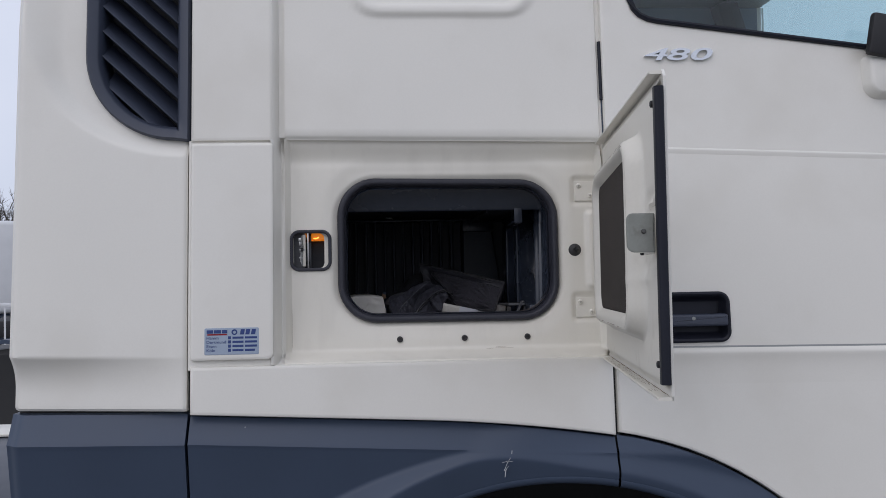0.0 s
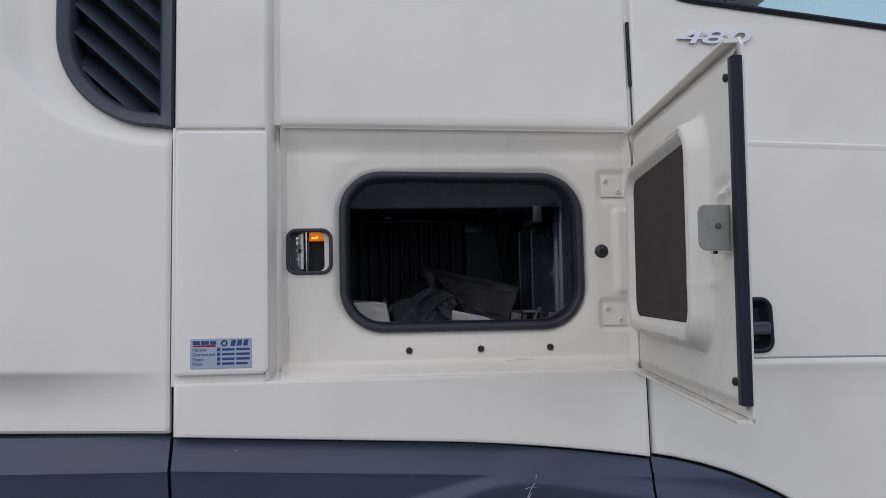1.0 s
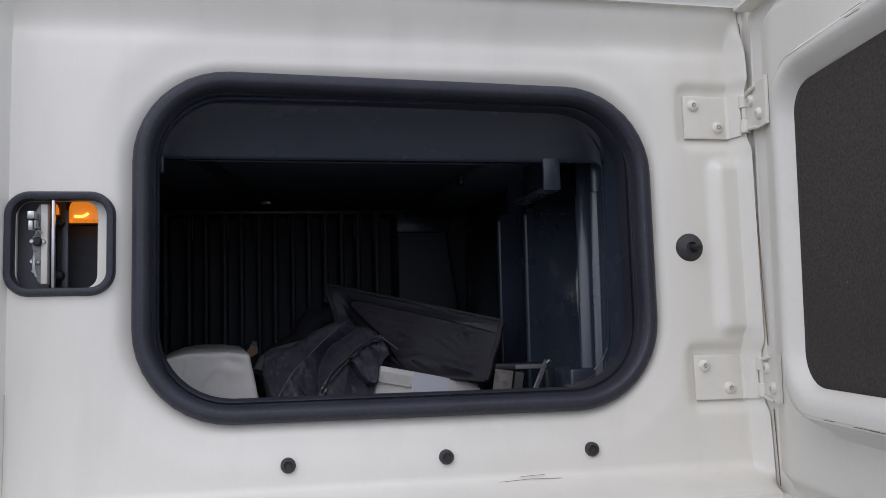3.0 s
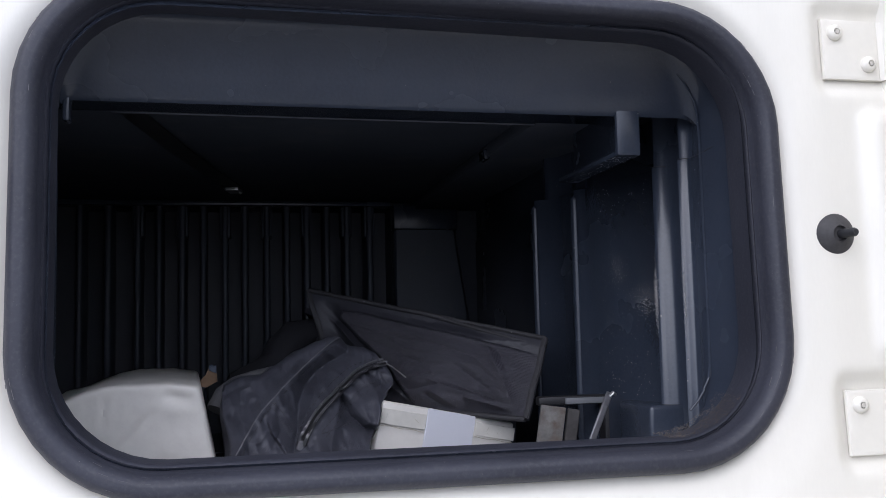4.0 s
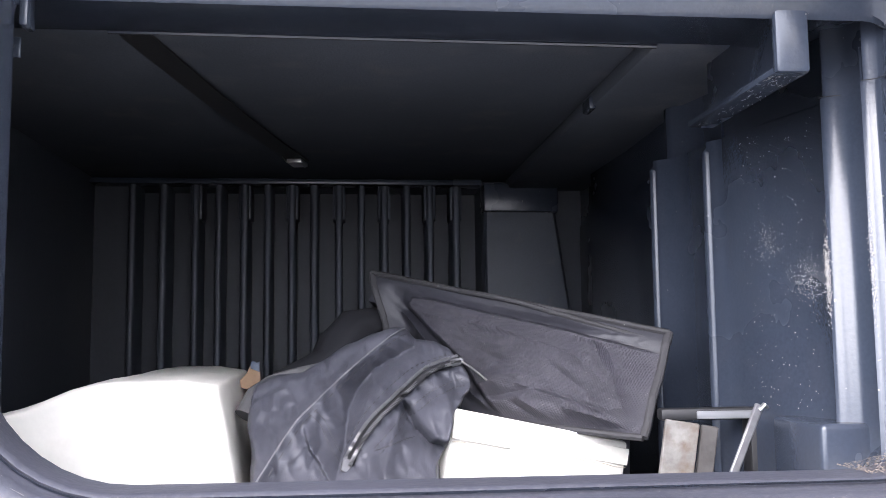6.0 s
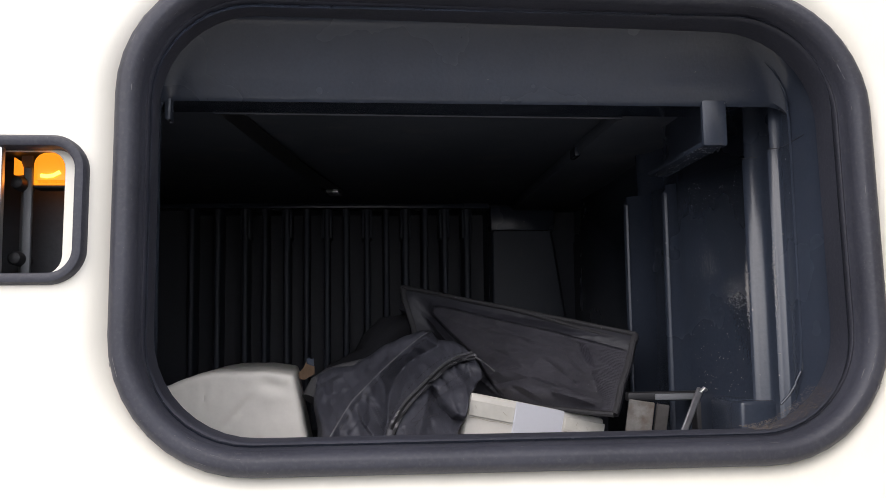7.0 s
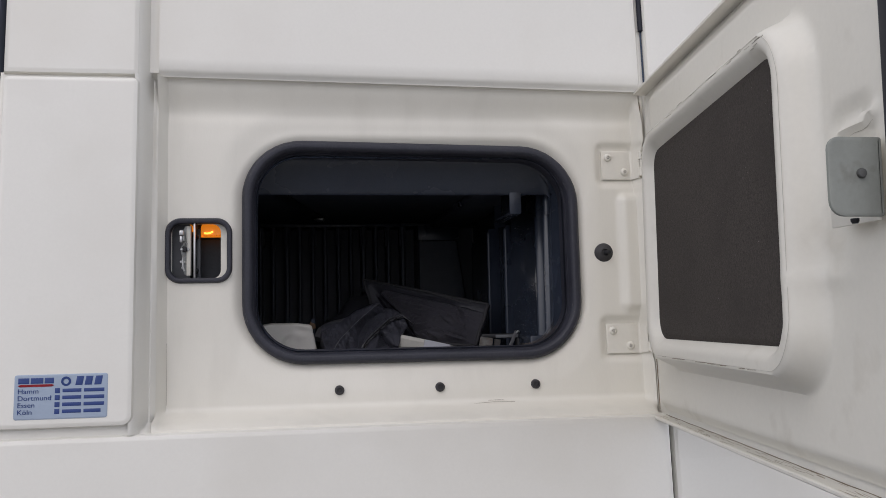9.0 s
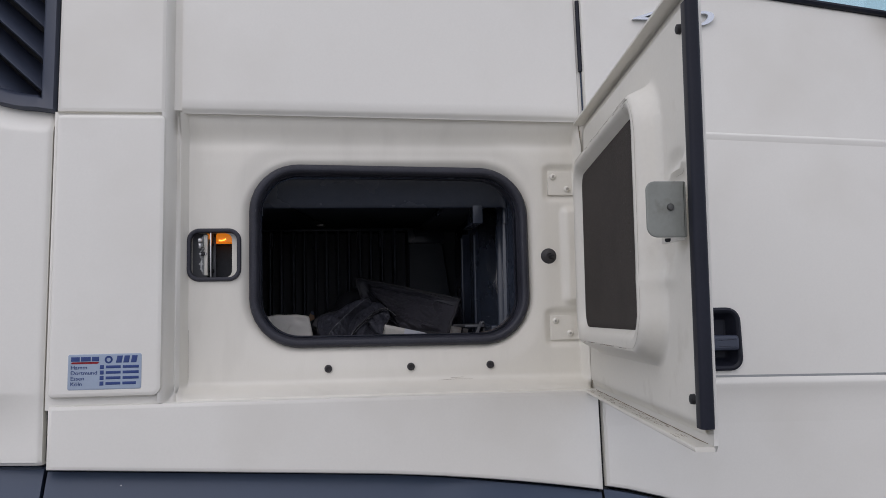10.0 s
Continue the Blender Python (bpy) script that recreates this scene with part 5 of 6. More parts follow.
def near_path(x, z, path):
    """Signed distance to a path (positive on its right, seen along it), and how far along it, 0 to 1."""
    best, side, where = 9.0, 1.0, 0.0
    for i in range(len(path) - 1):
        (ax, az), (bx, bz) = path[i], path[i + 1]
        ux, uz = bx - ax, bz - az
        t = min(1.0, max(0.0, ((x - ax) * ux + (z - az) * uz) / (ux * ux + uz * uz)))
        ex, ez = x - ax - t * ux, z - az - t * uz
        d = math.hypot(ex, ez)
        if d < best:
            best, where = d, (i + t) / (len(path) - 1)
            side = 1.0 if ux * ez - uz * ex < 0 else -1.0
    return best * side, where


# white carton with crumpled, rounded edges
def crumple(x, z):
    """Dents of the carton's front: a pinch at its top corner, small tucks along the top and one long fold."""
    d = 0.0028 * math.exp(-((x - 0.050) / 0.010) ** 2 - ((z - 0.0400) / 0.0055) ** 2) - 0.0012 * math.exp(-((x - 0.044) / 0.012) ** 2 - ((z - 0.0315) / 0.006) ** 2)
    for a, k in ((-0.0215, 0.8), (-0.0165, 0.4), (-0.0075, 1.0), (0.004, 0.3)):
        d += 0.0013 * k * math.exp(-((x - a - 0.12 * (z - 0.03)) / 0.0020) ** 2) * smoothstep(0.010, 0.030, z) * smoothstep(0.048, 0.036, z)
    d += 0.0022 * math.exp(-((z - 0.02 - 0.9 * (x - 0.02)) / 0.003) ** 2) * smoothstep(-0.02, 0.0, x) * smoothstep(0.04, 0.02, x)
    return d


b = bmesh.new()
bmesh.ops.create_cube(b, size=1.0)
bmesh.ops.subdivide_edges(b, edges=list(b.edges), cuts=55, use_grid_fill=True)
for q in b.verts:
    p = q.co * 2
    n = (abs(p.x) ** 40 + abs(p.y) ** 60 + abs(p.z) ** 40) ** (1 / 40)
    p = p / n * max(abs(p.x), abs(p.y), abs(p.z))
    x, y, z = p.x * 0.070, p.y * 0.150, p.z * 0.051
    if p.y < -0.97:
        y += crumple(x, z)
    if p.z > 0:
        z -= 0.019 * smoothstep(0.25, -1.0, p.x) ** 1.5 * p.z + 0.003 * smoothstep(0.6, 1.0, p.x) * p.z
    x -= 0.010 * p.z * smoothstep(-1, 1, p.x)
    q.co = Vector((x, y, z))
lumpy(b, 0.0008, 30, 3.1)
lumpy(b, 0.0005, 95, 8.1)
CM = pose(-0.048, 2.045, 1.5325, 0, 0, 3)
bmesh.ops.transform(b, matrix=CM, verts=b.verts)
carton = thing("carton", (-0.05, 2.045, 1.48), "crumpled white carton lying in the locker", "box")
part("carton_body", b, CARTON, carton)


def scrap(name, pts, y, material, label):
    part(name, plate(pts, 0.0, 0.0012, 0.0003, put=lambda x, d, z: Vector((x, y - d + 0.25 * (z - 1.57), z))), material, carton, label)


scrap("torn_flap", [(0.0075, 1.5705), (0.0180, 1.5685), (0.0280, 1.5740), (0.0275, 1.5820), (0.0235, 1.5835), (0.0195, 1.5865), (0.0170, 1.5805)], 2.0740, BROWN, "torn brown cardboard flap")
scrap("flap_print", [(0.0200, 1.5845), (0.0272, 1.5815), (0.0270, 1.5895), (0.0245, 1.5885), (0.0225, 1.5905), (0.0200, 1.5890)], 2.0725, GREY, "blue-grey printed cardboard scrap")

# flat white carton with a label
fm = pose(0.2285, 1.949, 1.5475, 0, 12, 17)
small = thing("small_carton", (0.228, 1.985, 1.48), "flat white carton with a blank label and yellowed tape", "box")
b = box(-0.067, 0.067, 0.0, 0.095, -0.050, 0.0, 0.003)
bmesh.ops.subdivide_edges(b, edges=list(b.edges), cuts=2, use_grid_fill=True)
lumpy(b, 0.0012, 30, 1.7)
bmesh.ops.transform(b, matrix=fm, verts=b.verts)
part("carton_body", b, CARTON, small)
part("blank_label", box(-0.024, 0.024, -0.0016, -0.0006, -0.046, -0.0005, 0.0008, fm, 1), PAPER, small, "plain white label")
part("tape_strip", box(0.026, 0.0672, -0.0014, -0.0006, -0.0165, -0.005, 0.0003, fm, 1), TAPE, small, "yellowed tape")
part("tape_strip", box(-0.067, -0.024, -0.0014, -0.0006, -0.0190, -0.006, 0.0003, fm, 1), TAPE, small, "clear tape")
AGED = mat("yellow_brown_tape_edge", (0.44, 0.39, 0.29), 0.5, vary=0.3, scale=90)
rng = random.Random(12)
for k in range(11):
    x0, z0 = (rng.uniform(0.036, 0.062), -rng.uniform(0.006, 0.013)) if k < 8 else (rng.uniform(-0.062, -0.034), -rng.uniform(0.008, 0.015))
    dx, dz = rng.uniform(-0.004, 0.004), -rng.uniform(0.0015, 0.0055)
    part("tape_crease", tube([fm @ Vector((x0 + f * dx + rng.uniform(-0.0003, 0.0003), -0.00145, max(-0.016, z0 + f * dz))) for f in (0, 0.4, 0.7, 1)], rng.uniform(0.00008, 0.0002), 5), AGED if k % 3 == 0 else TAPE, small)
part("fold_line", tube([fm @ Vector((x, -0.0010, -0.0205 + 0.0004 * math.sin(x * 300))) for x in steps(-0.066, -0.025, 0.004)], 0.00022, 5), AGED, small)
part("fold_line", tube([fm @ Vector((x, -0.0010, -0.0180 + 0.0004 * math.sin(x * 300))) for x in steps(0.026, 0.066, 0.004)], 0.00022, 5), AGED, small)

# black organiser bag: a stiff soft-sided panel leaning back
def sheet(corners, nu, nv, wave, thick, seed):
    """A cloth panel between four corners, with folds and thickness."""
    c00, c10, c11, c01 = [Vector(c) for c in corners]
    nrm = (c10 - c00).cross(c01 - c00).normalized()
    bm = bmesh.new()
    grid = []
    for k in (0, 1):
        rows = []
        for j in range(nv + 1):
            v = j / nv
            row = []
            for i in range(nu + 1):
                u = i / nu
                p = c00.lerp(c10, u).lerp(c01.lerp(c11, u), v)
                edge = smoothstep(0, 0.12, u) * smoothstep(0, 0.12, 1 - u) * smoothstep(0, 0.15, v) * smoothstep(0, 0.12, 1 - v)
                f = wave(u, v) * edge + 0.004 * noise.noise(Vector((u * 5 + seed, v * 4, seed)))
                row.append(bm.verts.new(p + nrm * (f - k * thick)))
            rows.append(row)
        grid.append(rows)
    for k, rows in enumerate(grid):
        for j in range(nv):
            for i in range(nu):
                bm.faces.new((rows[j][i], rows[j][i + 1], rows[j + 1][i + 1], rows[j + 1][i]))
    f, g = grid
    for j in range(nv):
        for i in (0, nu):
            bm.faces.new((f[j][i], f[j + 1][i], g[j + 1][i], g[j][i]))
    for i in range(nu):
        for j in (0, nv):
            bm.faces.new((f[j][i], f[j][i + 1], g[j][i + 1], g[j][i]))
    return bm, f, nrm


BINDING = mat("dull_black_webbing", (0.030, 0.029, 0.032), 0.75, vary=0.2, scale=40, fine=600, bump=0.3, bump_size=0.0006, specks=(0.2, 0.19, 0.18), speck_cut=(0.74, 0.78), speck_scale=400)
bag = thing("organiser_bag", (0.22, 2.05, 1.48), "black mesh-cloth organiser bag slumped in the locker", "bag")
BC = ((0.140, 2.035, 1.552), (0.2895, 1.932, 1.5400), (0.3185, 1.957, 1.6085), (0.1160, 2.082, 1.6600))


def crease_line(u, v, u0, v0, u1, v1, w):
    """A sharp fold between two points of a panel."""
    d, t = near_path(u, v, [(u0, v0), (u1, v1)])
    return math.exp(-(abs(d) / w) ** 1.2) * smoothstep(-0.1, 0.2, t) * smoothstep(1.1, 0.8, t)


MESH_EDGE = [(0.46, -0.05), (0.40, 0.14), (0.30, 0.44), (0.18, 0.66), (0.115, 0.78), (0.145, 0.86), (0.24, 0.875), (0.45, 0.85), (0.70, 0.825), (0.88, 0.80), (1.04, 0.77), (1.10, 0.40), (1.04, -0.05)]


def folds(u, v):
    """Relief of the front: a puffed mesh pocket on a plain panel that is drawn in at its narrow side."""
    f = 0.010 * math.sin(math.pi * min(1.0, max(0.0, (u - 0.10) / 0.88))) * math.sin(math.pi * min(1.0, v * 1.08)) ** 0.8
    d, t = near_path(u, v, MESH_EDGE)
    f += 0.0075 * smoothstep(-0.012, 0.030, d) + 0.0014 * math.exp(-((d - 0.016) / 0.014) ** 2)
    f -= 0.010 * math.exp(-((u - 0.06) / 0.06) ** 2) * smoothstep(1.0, 0.8, v)
    # glossy tucks on the plain cloth
    f += 0.0060 * crease_line(u, v, 0.05, 0.80, 0.30, 0.30, 0.022) - 0.0050 * crease_line(u, v, 0.09, 0.80, 0.33, 0.30, 0.020) + 0.0040 * crease_line(u, v, 0.20, 0.40, 0.44, 0.02, 0.022)
    # sharp wrinkles in the mesh
    for u0, v0, u1, v1, a, w in ((0.36, 0.22, 0.58, 0.36, 0.0042, 0.030), (0.40, 0.16, 0.62, 0.28, -0.0036, 0.022), (0.52, 0.30, 0.76, 0.20, 0.0036, 0.026), (0.50, 0.16, 0.62, 0.02, -0.0050, 0.024), (0.55, 0.18, 0.68, 0.03, 0.0046, 0.024),
                                 (0.62, 0.30, 0.90, 0.14, -0.0034, 0.022), (0.80, 0.76, 0.86, 0.48, 0.0044, 0.020), (0.835, 0.74, 0.885, 0.50, -0.0040, 0.018), (0.74, 0.62, 0.88, 0.36, 0.0030, 0.020), (0.66, 0.50, 0.84, 0.24, -0.0028, 0.020),
                                 (0.88, 0.46, 0.93, 0.16, 0.0036, 0.018), (0.20, 0.74, 0.46, 0.64, 0.0030, 0.040), (0.28, 0.60, 0.52, 0.44, -0.0026, 0.034), (0.46, 0.74, 0.74, 0.62, -0.0024, 0.030), (0.70, 0.16, 0.92, 0.08, 0.0034, 0.020)):
        f += a * crease_line(u, v, u0, v0, u1, v1, w)
    return f + 0.0022 * (0.3 - abs(noise.noise(Vector((u * 9 + v * 6, v * 7 - u * 4, 6.3))))) + 0.0014 * (0.3 - abs(noise.noise(Vector((u * 22 - v * 9, v * 14 + u * 5, 1.3)))))


bm, front, nrm = sheet(BC, 170, 90, folds, 0.012, 2.0)
edges = [[q.co.copy() for q in front[-1]], [r[-1].co.copy() for r in front], [q.co.copy() for q in front[0]], [r[0].co.copy() for r in front]]
bm.faces.ensure_lookup_table()
for k in range(170 * 90):
    j, i = divmod(k, 170)
    if near_path((i + 0.5) / 170, (j + 0.5) / 90, MESH_EDGE)[0] < 0.004:
        bm.faces[k].material_index = 1
front_panel = part("front_panel", bm, WEAVE, bag)
front_panel.data.materials.append(PLAIN_CLOTH)
for e in edges:
    part("binding", tube(e, 0.0030, 8, flat=0.8), BINDING, bag)
top_row = edges[0]
part("rim", tube([q + Vector((0, -0.003, -0.0068 * smoothstep(0.45, 0.95, i / len(top_row)))) for i, q in enumerate(top_row)][40:], 0.0019, 8), BINDING, bag, "scuffed webbing rim")
back_pts = ((0.116, 2.114, 1.644), (0.314, 1.978, 1.596), (0.322, 2.10, 1.570), (0.165, 2.230, 1.590))
bm, front, nrm = sheet(back_pts, 26, 12, lambda u, v: -0.010 * math.sin(v * 3.1), 0.006, 5.0)
part("top_panel", bm, FABRIC, bag)
part("bag_body", (lambda q: (lumpy(q, 0.008, 14, 4.0), q)[1])(box(0.160, 0.318, 2.03, 2.20, 1.4805, 1.560, 0.02, n=4)), FABRIC, bag)

# crumpled black jacket with an open zip: its folds run over a front that leans back
def at_knots(knots, v):
    """A smooth line through (place, value) knots."""
    if v <= knots[0][0]:
        return knots[0][1]
    for (a, p), (b, q) in zip(knots, knots[1:]):
        if v <= b:
            return p + (q - p) * smoothstep(a, b, v) * 0.5 + (q - p) * (v - a) / (b - a) * 0.5
    return knots[-1][1]


SEAM = [(0.0400, 1.5180), (0.0613, 1.5511), (0.0728, 1.5638), (0.0980, 1.5863), (0.1258, 1.6079), (0.1366, 1.6136)]
HOLLOW = [(0.0890, 1.5200), (0.0950, 1.5420), (0.0970, 1.5600), (0.1035, 1.5730), (0.1154, 1.5860), (0.1336, 1.5950), (0.1470, 1.6020)]
ZIP = [(0.0965, 1.5300), (0.1094, 1.5495), (0.1290, 1.5659), (0.1500, 1.5815), (0.1719, 1.5880)]
STITCH = [(0.1130, 1.5398), (0.1349, 1.5600), (0.1533, 1.5725), (0.1737, 1.5792)]
INNER_STITCH = [(0.0945, 1.5367), (0.1056, 1.5565), (0.1232, 1.5735), (0.1419, 1.5872), (0.1653, 1.5950)]
SIDE_SEAM = [(0.0735, 1.5640), (0.0820, 1.5560), (0.0880, 1.5440), (0.0950, 1.5330)]
HEM = [(0.1130, 1.5385), (0.1271, 1.5427), (0.1392, 1.5440)]
FLAP = [(0.0690, 1.5540), (0.0737, 1.5405), (0.0797, 1.5320), (0.0860, 1.5220)]
CUFF = [(0.0300, 1.5630), (0.0453, 1.5719), (0.0657, 1.5800), (0.0800, 1.5850)]
DARK = [(0.1330, 1.5640), (0.1397, 1.5490), (0.1486, 1.5400), (0.1600, 1.5370)]
# path, height, half width on its left and on its right
FOLDS = [(SEAM, 0.0170, 0.024, 0.0085), (HOLLOW, -0.0210, 0.0070, 0.0085), (ZIP, 0.0060, 0.0090, 0.0080), (DARK, -0.0250, 0.0036, 0.0070),
         ([(0.1315, 1.5640), (0.1257, 1.5501), (0.1209, 1.5397), (0.1170, 1.5200)], 0.0085, 0.0070, 0.0045), ([(0.1500, 1.5700), (0.1614, 1.5600), (0.1640, 1.5480), (0.1600, 1.5400)], 0.0080, 0.0085, 0.0060),
         ([(0.1440, 1.5620), (0.1500, 1.5520), (0.1530, 1.5440)], 0.0050, 0.0040, 0.0045), ([(0.1660, 1.5850), (0.1690, 1.5760), (0.1660, 1.5660)], -0.0040, 0.0030, 0.0040),
         ([(0.0790, 1.5690), (0.0830, 1.5590), (0.0900, 1.5500)], 0.0045, 0.0040, 0.0045), ([(0.0880, 1.5760), (0.0930, 1.5660), (0.0945, 1.5560)], 0.0035, 0.0030, 0.0035),
         ([(0.0420, 1.5560), (0.0520, 1.5480), (0.0560, 1.5300)], -0.0045, 0.0060, 0.0050), ([(0.0480, 1.5620), (0.0580, 1.5620), (0.0700, 1.5700)], -0.0035, 0.0040, 0.0050),
         ([(0.0700, 1.5780), (0.0830, 1.5800), (0.0960, 1.5920)], -0.0040, 0.0045, 0.0045), ([(0.1000, 1.5940), (0.1120, 1.5990), (0.1220, 1.6080)], -0.0030, 0.0035, 0.0035),
         ([(0.0560, 1.5350), (0.0640, 1.5350), (0.0720, 1.5440)], 0.0040, 0.0040, 0.0040), ([(0.0740, 1.5300), (0.0800, 1.5420), (0.0790, 1.5520)], -0.0050, 0.0035, 0.0045),
         ([(0.1470, 1.6030), (0.1560, 1.5985), (0.1660, 1.5975)], 0.0050, 0.0040, 0.0050), ([(0.1200, 1.5790), (0.1250, 1.5840), (0.1340, 1.5900)], 0.0030, 0.0030, 0.0030),
         ([(0.1060, 1.5600), (0.1100, 1.5680)], 0.0030, 0.0022, 0.0026), ([(0.1160, 1.5700), (0.1200, 1.5760)], 0.0030, 0.0022, 0.0026), ([(0.1290, 1.5790), (0.1320, 1.5850)], 0.0030, 0.0022, 0.0026), ([(0.1420, 1.5860), (0.1440, 1.5920)], 0.0026, 0.0022, 0.0026),
         ([(0.1080, 1.5360), (0.1100, 1.5250)], -0.0050, 0.0030, 0.0040), ([(0.1300, 1.5400), (0.1330, 1.5250)], -0.0040, 0.0040, 0.0040), ([(0.1430, 1.5760), (0.1470, 1.5690), (0.1560, 1.5660)], -0.0030, 0.0028, 0.0030)]
TOP = [(0.027, 1.5480), (0.031, 1.5625), (0.037, 1.5780), (0.0495, 1.5834), (0.0656, 1.5845), (0.0760, 1.5905), (0.098, 1.6036), (0.1167, 1.6110), (0.1300, 1.6150), (0.1380, 1.6140), (0.1460, 1.6060), (0.1575, 1.6045), (0.1670, 1.6000), (0.1735, 1.5905), (0.1800, 1.5810), (0.1870, 1.5720)]
LEFT = [(1.48, 0.0430), (1.5344, 0.0370), (1.5552, 0.0300), (1.5700, 0.0270)]
RIGHT = [(1.48, 0.1480), (1.5275, 0.1540), (1.5390, 0.1625), (1.5568, 0.1680), (1.5660, 0.1760), (1.5760, 0.1870)]
BOUNDS = [(min(p[0] for p in f[0]) - 4 * max(f[2:]), max(p[0] for p in f[0]) + 4 * max(f[2:]), min(p[1] for p in f[0]) - 4 * max(f[2:]), max(p[1] for p in f[0]) + 4 * max(f[2:])) for f in FOLDS]


def relief(x, z):
    """How far the cloth stands out of its leaning front."""
    h = 0.0
    for (path, a, wl, wr_), (x0, x1, z0, z1) in zip(FOLDS, BOUNDS):
        if x0 < x < x1 and z0 < z < z1:
            d, t = near_path(x, z, path)
            w = wr_ if d > 0 else wl
            h += a * math.exp(-(math.hypot(d, 0.07 * w) / w) ** 1.05) * smoothstep(-0.15, 0.12, t) * smoothstep(1.15, 0.88, t)
    d, t = near_path(x, z, FLAP)
    h += 0.0100 * smoothstep(0.0012, -0.0012, d) * math.exp(-max(0.0, -d) / 0.010) * smoothstep(-0.05, 0.25, t) * smoothstep(0.02, 0.0, abs(d))
    d, t = near_path(x, z, CUFF)
    h -= 0.0035 * smoothstep(0.0010, -0.0010, d) * smoothstep(0.09, 0.075, x) * smoothstep(0.016, 0.008, abs(d))
    h += 0.0075 * (0.3 - abs(noise.noise(Vector((x * 50 + z * 42, z * 34 - x * 22, 4.1))))) + 0.0036 * (0.3 - abs(noise.noise(Vector((x * 95 + z * 60, z * 70 - x * 40, 2.1))))) + 0.0013 * noise.noise(Vector((x * 190 - z * 90, z * 150 + x * 60, 9.4)))
    return h


def front_y(z):
    return 1.864 + 1.20 * (z - 1.5)


def jacket_at(x, z, lift=0.0):
    """A point on the jacket's front, lift metres off the cloth."""
    return Vector((x, front_y(z) - relief(x, z) - 0.64 * lift, z + 0.77 * lift))


def jacket_shell():
    bm = bmesh.new()
    rows = []
    for a in steps(0.0, 1.0, 0.0068):
        x0 = 0.027 + 0.160 * a
        top, roll = at_knots(TOP, x0), 0.0075
        edge = 0.030 * (1 - smoothstep(0.0, 0.06, a)) ** 2 + 0.030 * (1 - smoothstep(0.0, 0.05, 1 - a)) ** 2
        col = []
        for z in [1.481 + (top - roll - 1.481) * j / 96 for j in range(97)]:
            x = at_knots(LEFT, z) + (at_knots(RIGHT, z) - at_knots(LEFT, z)) * a
            fade = smoothstep(1.481, 1.500, z)
            col.append(Vector((x, front_y(z) - relief(x, z) * fade + edge, z)))
        xe, ye = col[-1].x, front_y(top - roll) - relief(col[-1].x, top - roll) + edge
        for j in range(1, 9):
            g = radians(90 * j / 8)
            col.append(Vector((xe, ye + 1.6 * roll * (1 - math.cos(g)) + 0.6 * roll * math.sin(g), top - roll + roll * math.sin(g))))
        yb = col[-1].y
        for j in range(1, 9):
            f = j / 8
            col.append(Vector((xe, yb + (2.14 - yb) * f, 1.481 + (top - 1.481) * (1 - f) ** 0.7 * (1 - 0.15 * math.sin(3 * f)))))
        rows.append(col)
    loft(bm, rows, closed=False)
    return bm


jacket = thing("jacket", (0.10, 1.95, 1.48), "crumpled black nylon jacket with an open zip", "jacket")
part("jacket_shell", jacket_shell(), FABRIC, jacket, smooth=80)


def along(path, n):
    """Points on a smooth curve through the path."""
    out = []
    for i in range(n + 1):
        f = i / n * (len(path) - 1)
        k = min(int(f), len(path) - 2)
        p0, p1, p2, p3 = (Vector(path[min(max(k + q, 0), len(path) - 1)]) for q in (-1, 0, 1, 2))
        t = f - k
        out.append(0.5 * (2 * p1 + (p2 - p0) * t + (2 * p0 - 5 * p1 + 4 * p2 - p3) * t * t + (3 * p1 - p0 - 3 * p2 + p3) * t ** 3))
    return out


def beside(path, n, off):
    """Points along a path, moved sideways by off."""
    pts = along(path, n)
    out = []
    for i, p in enumerate(pts):
        d = (pts[min(i + 1, n)] - pts[max(i - 1, 0)]).normalized()
        out.append(p + Vector((d.y, -d.x)) * off)
    return out


ZIP_GREY = mat("dark_zip_metal", (0.16, 0.16, 0.17), 0.35, metal=0.5, vary=0.2, scale=200)
DUSTY = mat("dusty_seam_cloth", (0.115, 0.115, 0.125), 0.7, vary=0.3, scale=120, fine=800, bump=0.3, bump_size=0.0006)
part("zip_tape", tube([jacket_at(p.x, p.y, 0.0014 + 0.00004 * i) for i, p in enumerate(along(ZIP, 60))], 0.0044, 8, flat=0.30), DEEP, jacket)
OUT = Vector((0, -0.77, 0.64))
for off in (-0.0019, 0.0019):
    row = beside(ZIP, 100, off)
    teeth = []
    for i, p in enumerate(row[:-1]):
        q, ahead = (jacket_at(r.x, r.y, 0.0031 + 0.000030 * i) for r in (p, row[i + 1]))
        way = (ahead - q).normalized()
        across = way.cross(OUT).normalized()
        up = across.cross(way)
        m = Matrix(((across.x, way.x, up.x, q.x), (across.y, way.y, up.y, q.y), (across.z, way.z, up.z, q.z), (0, 0, 0, 1)))
        teeth.append(box(-0.0011, 0.0011, -0.00026, 0.00026, -0.0007, 0.0007, 0, m))
    part("zip_teeth", merge(*teeth), ZIP_GREY, jacket)
zt = jacket_at(ZIP[-1][0] - 0.001, ZIP[-1][1], 0.003)
part("zip_slider", box(-0.0045, 0.0045, -0.0018, 0.0018, -0.0024, 0.0024, 0.0008, Matrix.Translation(zt) @ Matrix.Rotation(radians(-15), 4, "Y"), 1), ZIP_GREY, jacket)
part("zip_pull", tube([zt + Vector((0.002, -0.002, 0.0005)), zt + Vector((0.008, -0.004, -0.003)), zt + Vector((0.0195, -0.006, -0.0125))], 0.0012, 6, flat=0.6), STEEL, jacket)
